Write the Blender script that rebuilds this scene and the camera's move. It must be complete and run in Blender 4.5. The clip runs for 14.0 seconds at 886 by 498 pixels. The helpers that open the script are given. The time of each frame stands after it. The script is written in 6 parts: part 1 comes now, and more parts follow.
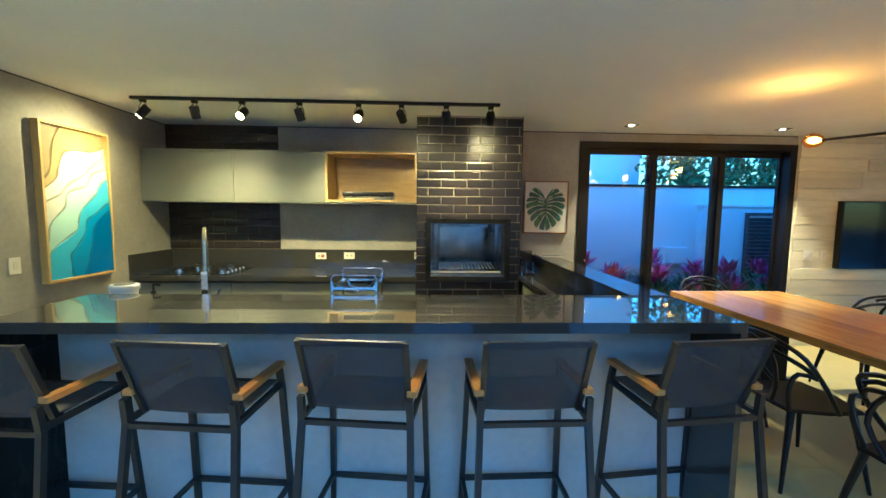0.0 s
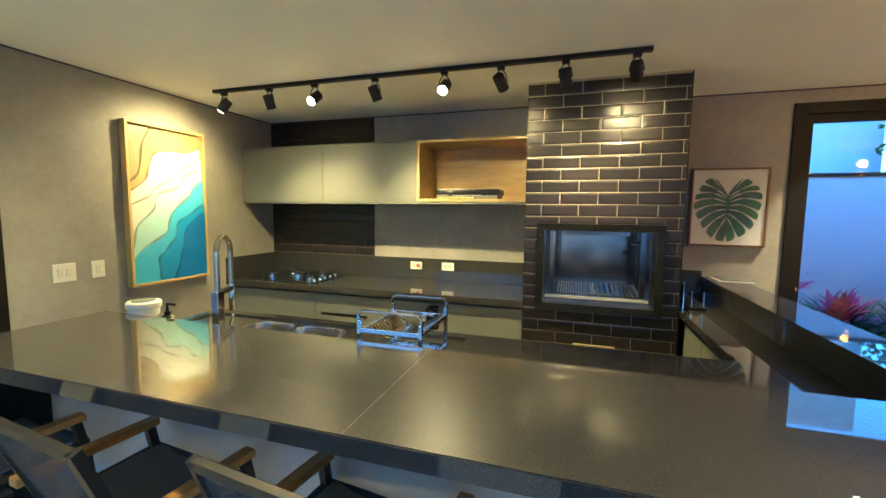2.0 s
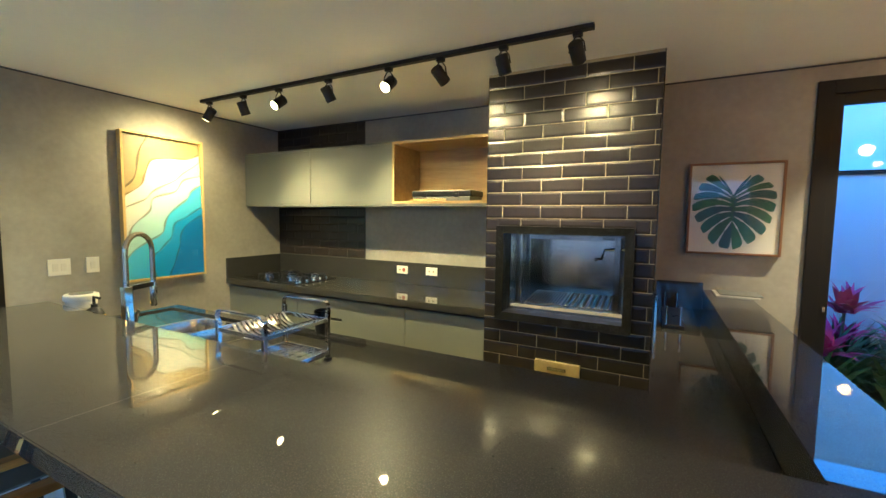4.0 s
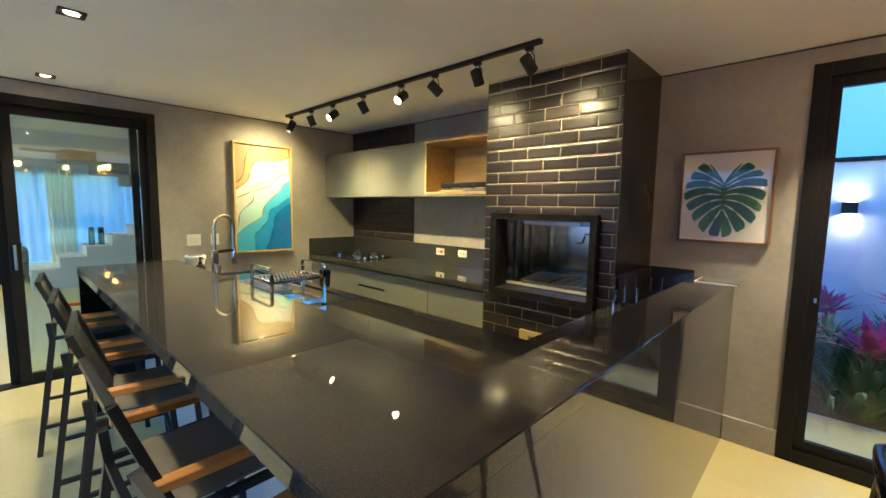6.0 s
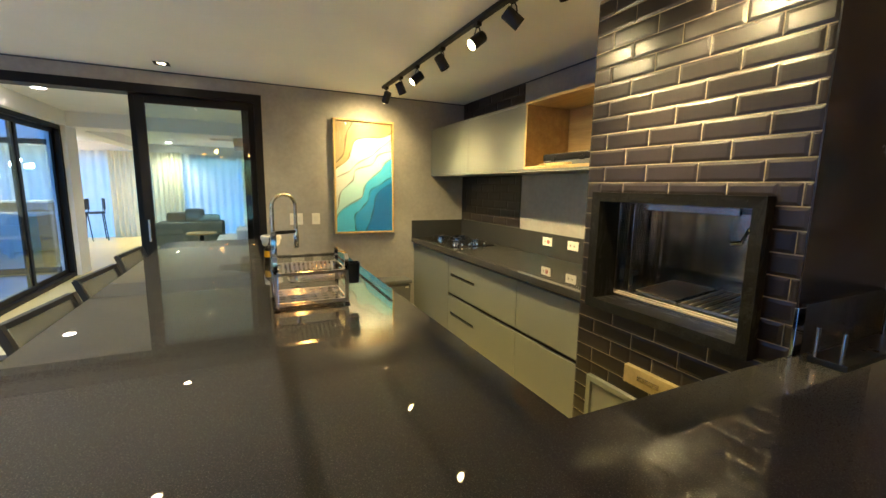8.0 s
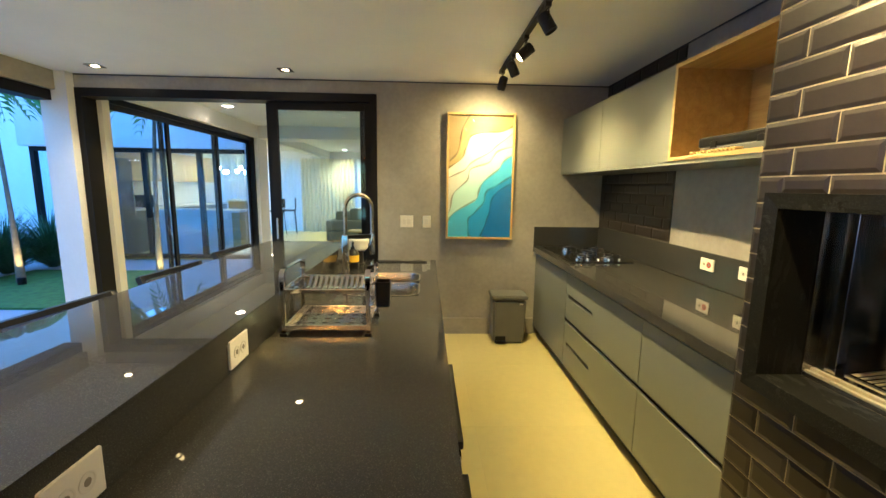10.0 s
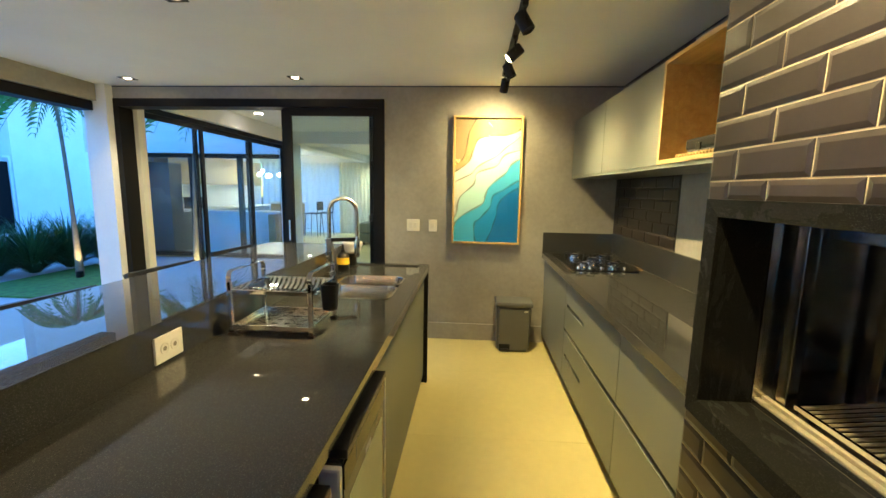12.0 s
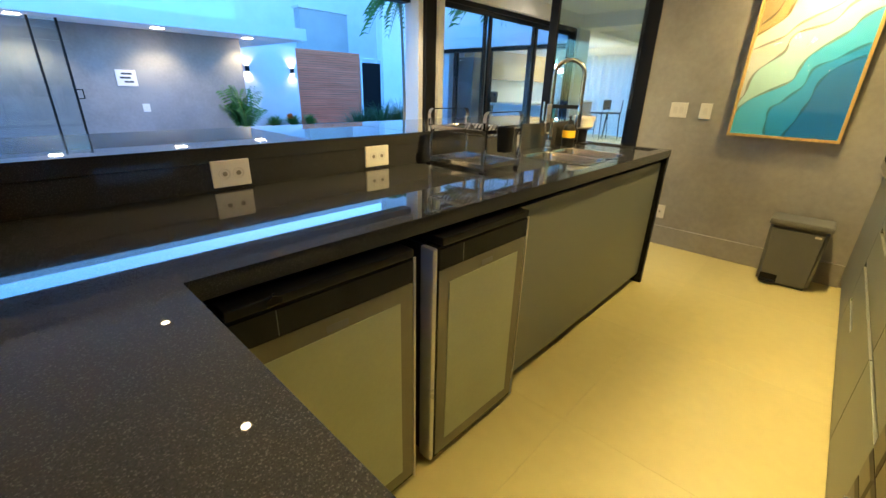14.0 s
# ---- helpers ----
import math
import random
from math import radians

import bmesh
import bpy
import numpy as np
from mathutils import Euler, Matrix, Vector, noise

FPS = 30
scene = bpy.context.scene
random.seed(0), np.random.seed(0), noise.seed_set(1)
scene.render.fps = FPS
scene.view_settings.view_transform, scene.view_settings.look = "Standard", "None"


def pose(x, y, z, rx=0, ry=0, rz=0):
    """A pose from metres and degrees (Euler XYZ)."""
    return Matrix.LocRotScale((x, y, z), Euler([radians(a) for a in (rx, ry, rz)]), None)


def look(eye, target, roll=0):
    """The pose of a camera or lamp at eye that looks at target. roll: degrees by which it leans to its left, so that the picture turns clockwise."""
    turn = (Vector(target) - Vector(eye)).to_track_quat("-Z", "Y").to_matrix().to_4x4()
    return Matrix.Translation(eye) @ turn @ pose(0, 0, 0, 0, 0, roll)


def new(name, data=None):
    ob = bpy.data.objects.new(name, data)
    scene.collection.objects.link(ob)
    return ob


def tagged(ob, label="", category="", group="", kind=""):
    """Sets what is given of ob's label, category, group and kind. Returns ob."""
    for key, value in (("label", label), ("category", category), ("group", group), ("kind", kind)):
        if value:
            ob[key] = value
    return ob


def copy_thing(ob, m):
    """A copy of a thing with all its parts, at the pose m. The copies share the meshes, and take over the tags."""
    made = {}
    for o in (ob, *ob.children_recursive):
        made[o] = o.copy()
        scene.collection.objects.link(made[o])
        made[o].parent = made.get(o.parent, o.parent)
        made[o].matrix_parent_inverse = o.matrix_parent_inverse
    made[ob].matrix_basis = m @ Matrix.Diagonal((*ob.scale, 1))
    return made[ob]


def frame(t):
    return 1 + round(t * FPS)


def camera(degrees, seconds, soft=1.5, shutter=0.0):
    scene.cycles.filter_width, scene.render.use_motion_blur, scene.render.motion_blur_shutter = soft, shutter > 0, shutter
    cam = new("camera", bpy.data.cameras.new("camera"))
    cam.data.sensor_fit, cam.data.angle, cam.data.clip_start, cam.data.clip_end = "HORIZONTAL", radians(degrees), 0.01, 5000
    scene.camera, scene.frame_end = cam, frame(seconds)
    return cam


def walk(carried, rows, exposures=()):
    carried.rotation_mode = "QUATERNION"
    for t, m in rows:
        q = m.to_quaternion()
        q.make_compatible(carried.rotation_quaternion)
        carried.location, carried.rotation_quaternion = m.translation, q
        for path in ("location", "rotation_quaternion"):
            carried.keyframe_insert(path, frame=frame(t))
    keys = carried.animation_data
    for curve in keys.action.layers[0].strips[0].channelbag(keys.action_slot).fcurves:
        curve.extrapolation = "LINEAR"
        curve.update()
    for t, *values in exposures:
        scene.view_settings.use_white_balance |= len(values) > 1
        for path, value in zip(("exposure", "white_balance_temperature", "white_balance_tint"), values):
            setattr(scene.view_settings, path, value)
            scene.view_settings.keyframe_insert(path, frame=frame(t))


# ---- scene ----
cam = camera(94.5, 14.0)
METRES, EYE, TILT, LEAN, TURN = 5.6, 1.533, 0.0, 0.0, -2.3
ROWS = [
    (0.0, 0.0, 0.0, 0.0, 0.06, -5.22, -0.63),
    (0.5, -0.0125, 0.0349, 0.0003, 7.12, -5.35, -0.67),
    (1.0, -0.0033, 0.0737, -0.0016, 12.56, -5.41, -0.67),
    (1.5, 0.0204, 0.1229, 0.0019, 17.08, -5.37, -0.59),
    (2.0, 0.0331, 0.1753, 0.0017, 19.85, -5.27, -0.6),
    (2.5, 0.0518, 0.2204, 0.0003, 22.01, -5.05, -0.64),
    (3.0, 0.0809, 0.2588, -0.0014, 23.98, -4.73, -0.64),
    (5.5, 0.2819, 0.2479, -0.0047, 41.68, -5.18, -0.91),
    (6.0, 0.3165, 0.2643, -0.006, 45.6, -5.8, -0.92),
    (6.5, 0.3153, 0.2861, -0.0085, 49.32, -6.49, -0.94),
    (7.0, 0.2879, 0.3267, -0.0059, 53.9, -7.17, -0.95),
    (7.5, 0.2814, 0.3748, -0.0089, 59.69, -7.74, -1.01),
    (8.0, 0.2713, 0.4147, -0.0092, 67.22, -8.63, -0.9),
    (8.5, 0.2402, 0.4532, -0.013, 74.57, -9.54, -0.91),
    (9.0, 0.2203, 0.4849, -0.0128, 82.25, -10.22, -0.87),
    (11.5, 0.1685, 0.5616, -0.0089, 93.81, -7.46, -0.99),
    (12.0, 0.1827, 0.5873, -0.0097, 96.35, -8.22, -1.03),
    (12.5, 0.1846, 0.614, -0.0116, 104.35, -10.05, -1.1),
    (13.0, 0.1721, 0.6458, -0.0245, 115.68, -12.93, -1.41),
    (13.5, 0.1652, 0.6654, -0.0398, 126.98, -17.13, -1.59),
    (14.0, 0.1629, 0.667, -0.0508, 135.72, -21.46, -1.52),
]
EXPOSURES = [(0.0, 1.43, 5500, 2), (1.0, 1.50, 5650, 6), (2.0, 1.58, 6000, 9), (3.0, 1.56, 5750, 8), (6.5, 1.45, 6000, 15), (7.5, 1.47, 6150, 17), (9.0, 1.46, 6250, 16), (12.5, 1.46, 6200, 13), (13.5, 1.47, 6550, 15), (14.0, 1.47, 6550, 15)]
walk(cam, [(t, pose(0, 0, EYE, TILT, LEAN, TURN) @ pose(METRES * x, METRES * y, METRES * z, 90 + pitch, roll, yaw)) for t, x, y, z, yaw, pitch, roll in ROWS], EXPOSURES)

# ---- world and light ----
world = bpy.data.worlds.new("dusk")
scene.world = world
world.use_nodes = True
wn = world.node_tree
sky = wn.nodes.new("ShaderNodeTexSky")
sky.sky_type = "NISHITA"
sky.sun_disc = False
sky.sun_elevation = radians(4)
sky.sun_rotation = radians(200)
sky.ozone_density = 4.6
sky.air_density = 1.3
sky.dust_density = 0.3
tint = wn.nodes.new("ShaderNodeMix")
tint.data_type, tint.blend_type = "RGBA", "MULTIPLY"
tint.inputs[0].default_value = 1.0
tint.inputs[7].default_value = (0.46, 0.74, 1.0, 1)
wn.links.new(sky.outputs[0], tint.inputs[6])
wn.links.new(tint.outputs[2], wn.nodes["Background"].inputs[0])
wn.nodes["Background"].inputs[1].default_value = 1.17

WARM = (1.0, 0.79, 0.345)
NEUTRAL = (1.0, 0.84, 0.50)
AMBER = (1.0, 0.46, 0.09)


def spot(place, target, watts, colour=WARM, cone=70, blend=0.6, size=0.03):
    d = bpy.data.lights.new("spot_lamp", "SPOT")
    d.energy, d.color, d.spot_size, d.spot_blend, d.shadow_soft_size = watts, colour, radians(cone), blend, size
    ob = new("spot_lamp", d)
    ob.matrix_world = look(place, target)
    return ob


def bulb_light(place, watts, colour=WARM, size=0.04):
    d = bpy.data.lights.new("bulb_lamp", "POINT")
    d.energy, d.color, d.shadow_soft_size = watts, colour, size
    ob = new("bulb_lamp", d)
    ob.location = place
    return ob


# ---- materials ----
def node(nt, kind, **values):
    n = nt.nodes.new(kind)
    for key, value in values.items():
        n.inputs[key].default_value = value
    return n


def material(name, colour, rough=0.5, metal=0.0, vary=0.12, scale=6.0, fine=90.0, bump=0.05, stain=0.0, stretch=(1, 1, 1), rough_vary=0.08, spec=0.5, per_piece=0.0):
    """A painted or mineral surface: colour varied at two scales, with fine relief and uneven gloss."""
    m = bpy.data.materials.new(name)
    m.use_nodes = True
    nt = m.node_tree
    p = nt.nodes["Principled BSDF"]
    p.inputs["Metallic"].default_value = metal
    p.inputs["Specular IOR Level"].default_value = spec
    tc = nt.nodes.new("ShaderNodeTexCoord")
    mp = nt.nodes.new("ShaderNodeMapping")
    mp.inputs["Scale"].default_value = stretch
    nt.links.new(tc.outputs["Object"], mp.inputs[0])
    big = node(nt, "ShaderNodeTexNoise", Scale=scale, Detail=5.0, Roughness=0.6)
    small = node(nt, "ShaderNodeTexNoise", Scale=fine, Detail=3.0)
    for n in (big, small):
        nt.links.new(mp.outputs[0], n.inputs["Vector"])
    ramp = nt.nodes.new("ShaderNodeValToRGB")
    lo, hi = [c * (1 - vary) for c in colour], [min(1, c * (1 + vary)) for c in colour]
    ramp.color_ramp.elements[0].position, ramp.color_ramp.elements[1].position = 0.3, 0.7
    ramp.color_ramp.elements[0].color, ramp.color_ramp.elements[1].color = (*lo, 1), (*hi, 1)
    mixv = node(nt, "ShaderNodeMath")
    mixv.operation = "MULTIPLY_ADD"
    mixv.inputs[1].default_value = 0.35
    nt.links.new(small.outputs[0], mixv.inputs[0])
    sc = node(nt, "ShaderNodeMath")
    sc.operation = "MULTIPLY_ADD"
    sc.inputs[1].default_value, sc.inputs[2].default_value = 1.0, -0.175
    nt.links.new(big.outputs[0], sc.inputs[0])
    nt.links.new(sc.outputs[0], mixv.inputs[2])
    nt.links.new(mixv.outputs[0], ramp.inputs[0])
    out = ramp.outputs[0]
    if per_piece:
        info = nt.nodes.new("ShaderNodeObjectInfo")
        hsv = nt.nodes.new("ShaderNodeHueSaturation")
        r = node(nt, "ShaderNodeMapRange")
        r.inputs["To Min"].default_value, r.inputs["To Max"].default_value = 1 - per_piece, 1 + per_piece
        nt.links.new(info.outputs["Random"], r.inputs[0])
        nt.links.new(r.outputs[0], hsv.inputs["Value"])
        nt.links.new(out, hsv.inputs["Color"])
        out = hsv.outputs[0]
    nt.links.new(out, p.inputs["Base Color"])
    rr = node(nt, "ShaderNodeMapRange")
    rr.inputs["To Min"].default_value, rr.inputs["To Max"].default_value = max(0.02, rough - rough_vary), min(1, rough + rough_vary)
    nt.links.new(big.outputs[0], rr.inputs[0])
    nt.links.new(rr.outputs[0], p.inputs["Roughness"])
    if bump:
        b = node(nt, "ShaderNodeBump", Strength=bump, Distance=0.01)
        nt.links.new(mixv.outputs[0], b.inputs["Height"])
        nt.links.new(b.outputs[0], p.inputs["Normal"])
    return m


def granite(name, base, fleck, rough, ior=1.60, coat=1.0):
    m = bpy.data.materials.new(name)
    m.use_nodes = True
    nt = m.node_tree
    p = nt.nodes["Principled BSDF"]
    p.inputs["Specular IOR Level"].default_value = 0.05
    p.inputs["IOR"].default_value = 1.5
    p.inputs["Roughness"].default_value = 0.34
    p.inputs["Coat Weight"].default_value = coat
    p.inputs["Coat IOR"].default_value = ior
    tc = nt.nodes.new("ShaderNodeTexCoord")
    v = node(nt, "ShaderNodeTexVoronoi", Scale=620.0)
    f = node(nt, "ShaderNodeTexNoise", Scale=420.0, Detail=3.0)
    for k in (v, f):
        nt.links.new(tc.outputs["Object"], k.inputs["Vector"])
    ramp = nt.nodes.new("ShaderNodeValToRGB")
    e = ramp.color_ramp.elements
    e[0].position, e[0].color = 0.55, (*base, 1)
    e[1].position, e[1].color = 0.72, (*fleck, 1)
    nt.links.new(f.outputs[0], ramp.inputs[0])
    mix = nt.nodes.new("ShaderNodeMix")
    mix.data_type, mix.blend_type = "RGBA", "MULTIPLY"
    mix.inputs[0].default_value = 0.5
    nt.links.new(ramp.outputs[0], mix.inputs[6])
    grey = node(nt, "ShaderNodeHueSaturation", Saturation=0.15)
    nt.links.new(v.outputs["Color"], grey.inputs["Color"])
    nt.links.new(grey.outputs[0], mix.inputs[7])
    nt.links.new(mix.outputs[2], p.inputs["Base Color"])
    mp = nt.nodes.new("ShaderNodeMapping")
    mp.inputs["Scale"].default_value = (1.0, 3.2, 1.0)
    mp.inputs["Rotation"].default_value = (0, 0, 0.7)
    nt.links.new(tc.outputs["Object"], mp.inputs[0])
    wipe = node(nt, "ShaderNodeTexNoise", Scale=5.0, Detail=7.0, Roughness=0.7, Distortion=0.8)
    nt.links.new(mp.outputs[0], wipe.inputs["Vector"])
    rr = node(nt, "ShaderNodeMapRange")
    rr.inputs["From Min"].default_value, rr.inputs["From Max"].default_value = 0.38, 0.72
    rr.inputs["To Min"].default_value, rr.inputs["To Max"].default_value = rough * 0.45, rough * 1.35
    nt.links.new(wipe.outputs[0], rr.inputs[0])
    nt.links.new(rr.outputs[0], p.inputs["Coat Roughness"])
    sp = node(nt, "ShaderNodeMapRange")
    sp.inputs["To Min"].default_value, sp.inputs["To Max"].default_value = 0.30, 0.42
    nt.links.new(f.outputs[0], sp.inputs[0])
    nt.links.new(sp.outputs[0], p.inputs["Roughness"])
    return m


def wood(name, dark, light, scale=1.0, along="x", rough=0.4, planks=0.0):
    m = bpy.data.materials.new(name)
    m.use_nodes = True
    nt = m.node_tree
    p = nt.nodes["Principled BSDF"]
    tc = nt.nodes.new("ShaderNodeTexCoord")
    mp = nt.nodes.new("ShaderNodeMapping")
    s = {"x": (1.2, 14, 14), "y": (14, 1.2, 14), "z": (14, 14, 1.2)}[along]
    mp.inputs["Scale"].default_value = [k * scale for k in s]
    nt.links.new(tc.outputs["Object"], mp.inputs[0])
    n = node(nt, "ShaderNodeTexNoise", Scale=1.6, Detail=8.0, Roughness=0.65, Distortion=0.6)
    f = node(nt, "ShaderNodeTexNoise", Scale=14.0, Detail=4.0)
    nt.links.new(mp.outputs[0], n.inputs["Vector"])
    nt.links.new(mp.outputs[0], f.inputs["Vector"])
    ma = node(nt, "ShaderNodeMath")
    ma.operation = "MULTIPLY_ADD"
    ma.inputs[1].default_value = 0.3
    nt.links.new(f.outputs[0], ma.inputs[0])
    nt.links.new(n.outputs[0], ma.inputs[2])
    ramp = nt.nodes.new("ShaderNodeValToRGB")
    e = ramp.color_ramp.elements
    e[0].position, e[0].color = 0.45, (*dark, 1)
    e[1].position, e[1].color = 0.85, (*light, 1)
    nt.links.new(ma.outputs[0], ramp.inputs[0])
    out = ramp.outputs[0]
    if planks:
        info = nt.nodes.new("ShaderNodeObjectInfo")
        hsv = nt.nodes.new("ShaderNodeHueSaturation")
        r = node(nt, "ShaderNodeMapRange")
        r.inputs["To Min"].default_value, r.inputs["To Max"].default_value = 1 - planks, 1 + planks
        nt.links.new(info.outputs["Random"], r.inputs[0])
        nt.links.new(r.outputs[0], hsv.inputs["Value"])
        nt.links.new(out, hsv.inputs["Color"])
        out = hsv.outputs[0]
    nt.links.new(out, p.inputs["Base Color"])
    p.inputs["Roughness"].default_value = rough
    b = node(nt, "ShaderNodeBump", Strength=0.08, Distance=0.004)
    nt.links.new(ma.outputs[0], b.inputs["Height"])
    nt.links.new(b.outputs[0], p.inputs["Normal"])
    return m


def glowing(name, colour, strength):
    m = bpy.data.materials.new(name)
    m.use_nodes = True
    p = m.node_tree.nodes["Principled BSDF"]
    p.inputs["Base Color"].default_value = (*colour, 1)
    p.inputs["Emission Color"].default_value = (*colour, 1)
    p.inputs["Emission Strength"].default_value = strength
    return m


def clear_glass(name, colour=(1, 1, 1), mirror=0.10):
    """Thin window glass: mostly see-through, with a surface reflection that grows at grazing angles."""
    m = bpy.data.materials.new(name)
    m.use_nodes = True
    nt = m.node_tree
    nt.nodes.remove(nt.nodes["Principled BSDF"])
    tr = node(nt, "ShaderNodeBsdfTransparent", Color=(*colour, 1))
    gl = node(nt, "ShaderNodeBsdfGlossy", Roughness=0.0)
    fr = node(nt, "ShaderNodeLayerWeight", Blend=0.5)
    pw = node(nt, "ShaderNodeMath")
    pw.operation = "POWER"
    pw.inputs[1].default_value = 5.0
    nt.links.new(fr.outputs["Facing"], pw.inputs[0])
    ad = node(nt, "ShaderNodeMath")
    ad.operation = "ADD"
    ad.use_clamp = True
    ad.inputs[1].default_value = mirror
    mx = nt.nodes.new("ShaderNodeMixShader")
    nt.links.new(pw.outputs[0], ad.inputs[0])
    nt.links.new(ad.outputs[0], mx.inputs[0])
    nt.links.new(tr.outputs[0], mx.inputs[1])
    nt.links.new(gl.outputs[0], mx.inputs[2])
    nt.links.new(mx.outputs[0], nt.nodes["Material Output"].inputs[0])
    return m


def sheer(name, colour, through_share):
    m = bpy.data.materials.new(name)
    m.use_nodes = True
    nt = m.node_tree
    p = nt.nodes["Principled BSDF"]
    p.inputs["Base Color"].default_value = (*colour, 1)
    p.inputs["Roughness"].default_value = 0.8
    tl = node(nt, "ShaderNodeBsdfTranslucent", Color=(*colour, 1))
    mx = nt.nodes.new("ShaderNodeMixShader")
    mx.inputs[0].default_value = through_share
    nt.links.new(p.outputs[0], mx.inputs[1])
    nt.links.new(tl.outputs[0], mx.inputs[2])
    nt.links.new(mx.outputs[0], nt.nodes["Material Output"].inputs[0])
    return m


CEMENT = material("burnt_cement", (0.31, 0.29, 0.245), 0.55, vary=0.16, scale=2.2, fine=26, bump=0.08)
CEMENT_BAR = material("bar_cement", (0.48, 0.44, 0.38), 0.5, vary=0.12, scale=2.6, fine=24, bump=0.06)
CEILING = material("ceiling_paint", (0.80, 0.79, 0.75), 0.9, vary=0.03, scale=1.5, fine=60, bump=0.02)
WHITE = material("white_paint", (0.78, 0.78, 0.77), 0.7, vary=0.04, scale=2, fine=50, bump=0.04)
FLOOR = material("porcelain_floor", (0.56, 0.475, 0.20), 0.30, vary=0.06, scale=1.1, fine=18, bump=0.01, rough_vary=0.08, per_piece=0.03)
GROUT_FLOOR = material("floor_joint", (0.50, 0.43, 0.215), 0.5)
GRANITE = granite("black_granite", (0.037, 0.036, 0.032), (0.108, 0.105, 0.095), 0.018)
GRANITE_RAW = granite("honed_black_granite", (0.009, 0.009, 0.008), (0.055, 0.054, 0.048), 0.30, 1.45, 0.25)
TILE = material("black_glazed_tile", (0.017, 0.013, 0.012), 0.33, vary=0.15, scale=8, fine=60, bump=0.0, rough_vary=0.05, per_piece=0.2)
GROUT = material("cream_grout", (0.35, 0.30, 0.205), 0.85, vary=0.1, scale=20, fine=150)
# the same cream grout, coloured dark for the shadow behind the cooktop
GROUT_SHADED = material("shaded_cream_grout", (0.055, 0.046, 0.036), 0.85, vary=0.1, scale=20, fine=150)
SIDE_BLACK = material("column_side_black", (0.012, 0.010, 0.009), 0.25, vary=0.1, scale=3)
CABINET = material("sage_grey_lacquer", (0.168, 0.180, 0.152), 0.42, vary=0.025, scale=2, fine=120, bump=0.008, rough_vary=0.04)
# near-black puts the shade in gaps behind the cabinet fronts into the colour
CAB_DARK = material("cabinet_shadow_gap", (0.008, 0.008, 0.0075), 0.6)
OAK = wood("oak_veneer", (0.38, 0.245, 0.085), (0.55, 0.38, 0.15), 0.9, "x", 0.45)
TABLE_WOOD = wood("table_wood", (0.40, 0.165, 0.028), (0.72, 0.38, 0.085), 0.7, "y", 0.22, planks=0.18)
ARM_WOOD = wood("arm_wood", (0.36, 0.145, 0.03), (0.62, 0.29, 0.075), 1.6, "y", 0.35)
PALE_WOOD = wood("frame_wood", (0.52, 0.34, 0.11), (0.70, 0.48, 0.18), 1.5, "z", 0.45)
DARK_WOOD = wood("walnut_frame", (0.14, 0.06, 0.025), (0.24, 0.115, 0.05), 1.5, "z", 0.45)
SLAT_WOOD = wood("outdoor_cladding", (0.84, 0.165, 0.080), (0.95, 0.25, 0.135), 0.5, "x", 0.75, planks=0.07)
SLAT_WOOD.node_tree.nodes["Principled BSDF"].inputs["Specular IOR Level"].default_value = 0.1
FRAME = material("black_aluminium", (0.0055, 0.0045, 0.004), 0.5, vary=0.08, scale=5, spec=0.25)
BLACK_STEEL = material("stool_frame_paint", (0.012, 0.0125, 0.013), 0.40, vary=0.08, scale=9)
MESH = material("charcoal_sling_fabric", (0.040, 0.042, 0.042), 0.75, vary=0.10, scale=14, fine=420, bump=0.25)
for n_ in (MESH,):
    nt_ = n_.node_tree
    mx_ = nt_.nodes.new("ShaderNodeMixShader")
    mx_.inputs[0].default_value = 0.32
    nt_.links.new(nt_.nodes["Principled BSDF"].outputs[0], mx_.inputs[1])
    nt_.links.new(nt_.nodes.new("ShaderNodeBsdfTransparent").outputs[0], mx_.inputs[2])
    nt_.links.new(mx_.outputs[0], nt_.nodes["Material Output"].inputs[0])
SEAT_FABRIC = material("taupe_sling_seat", (0.155, 0.145, 0.12), 0.8, vary=0.10, scale=14, fine=420, bump=0.25)
TRACK_BLACK = material("matt_black_metal", (0.007, 0.0065, 0.006), 0.5, vary=0.08, scale=9)
PLASTIC_BLACK = material("black_plastic", (0.008, 0.008, 0.008), 0.3, spec=0.3, vary=0.08, scale=9)
CHROME = material("chrome", (0.75, 0.74, 0.72), 0.08, 1.0, vary=0.03, scale=5, bump=0.0, rough_vary=0.03)
STEEL = material("brushed_steel", (0.58, 0.57, 0.54), 0.22, 1.0, vary=0.06, scale=5, fine=160, bump=0.0, stretch=(1, 12, 12))
DARK_STEEL = material("firebox_steel", (0.40, 0.385, 0.36), 0.20, 1.0, vary=0.30, scale=4, fine=60, bump=0.0, rough_vary=0.14)
MIRROR_STEEL = material("polished_grill_steel", (0.72, 0.70, 0.64), 0.17, 1.0, vary=0.15, scale=4, fine=60, bump=0.0, rough_vary=0.05)
BRASSY = material("brushed_brass_plate", (0.60, 0.48, 0.25), 0.36, 0.6, vary=0.12, scale=9, fine=90, bump=0.0)
SILL = material("worn_steel_sill", (0.42, 0.37, 0.26), 0.36, 0.4, vary=0.15, scale=12, fine=90, bump=0.0)
NICKEL = material("champagne_nickel", (0.62, 0.55, 0.42), 0.22, 1.0, vary=0.04, scale=5, bump=0.0)
PLATE = material("cream_switch_plate", (0.72, 0.68, 0.58), 0.4, vary=0.02, scale=5, bump=0.0)
PLATE_IN = material("switch_rocker", (0.66, 0.62, 0.53), 0.35, vary=0.02, scale=5, bump=0.0)
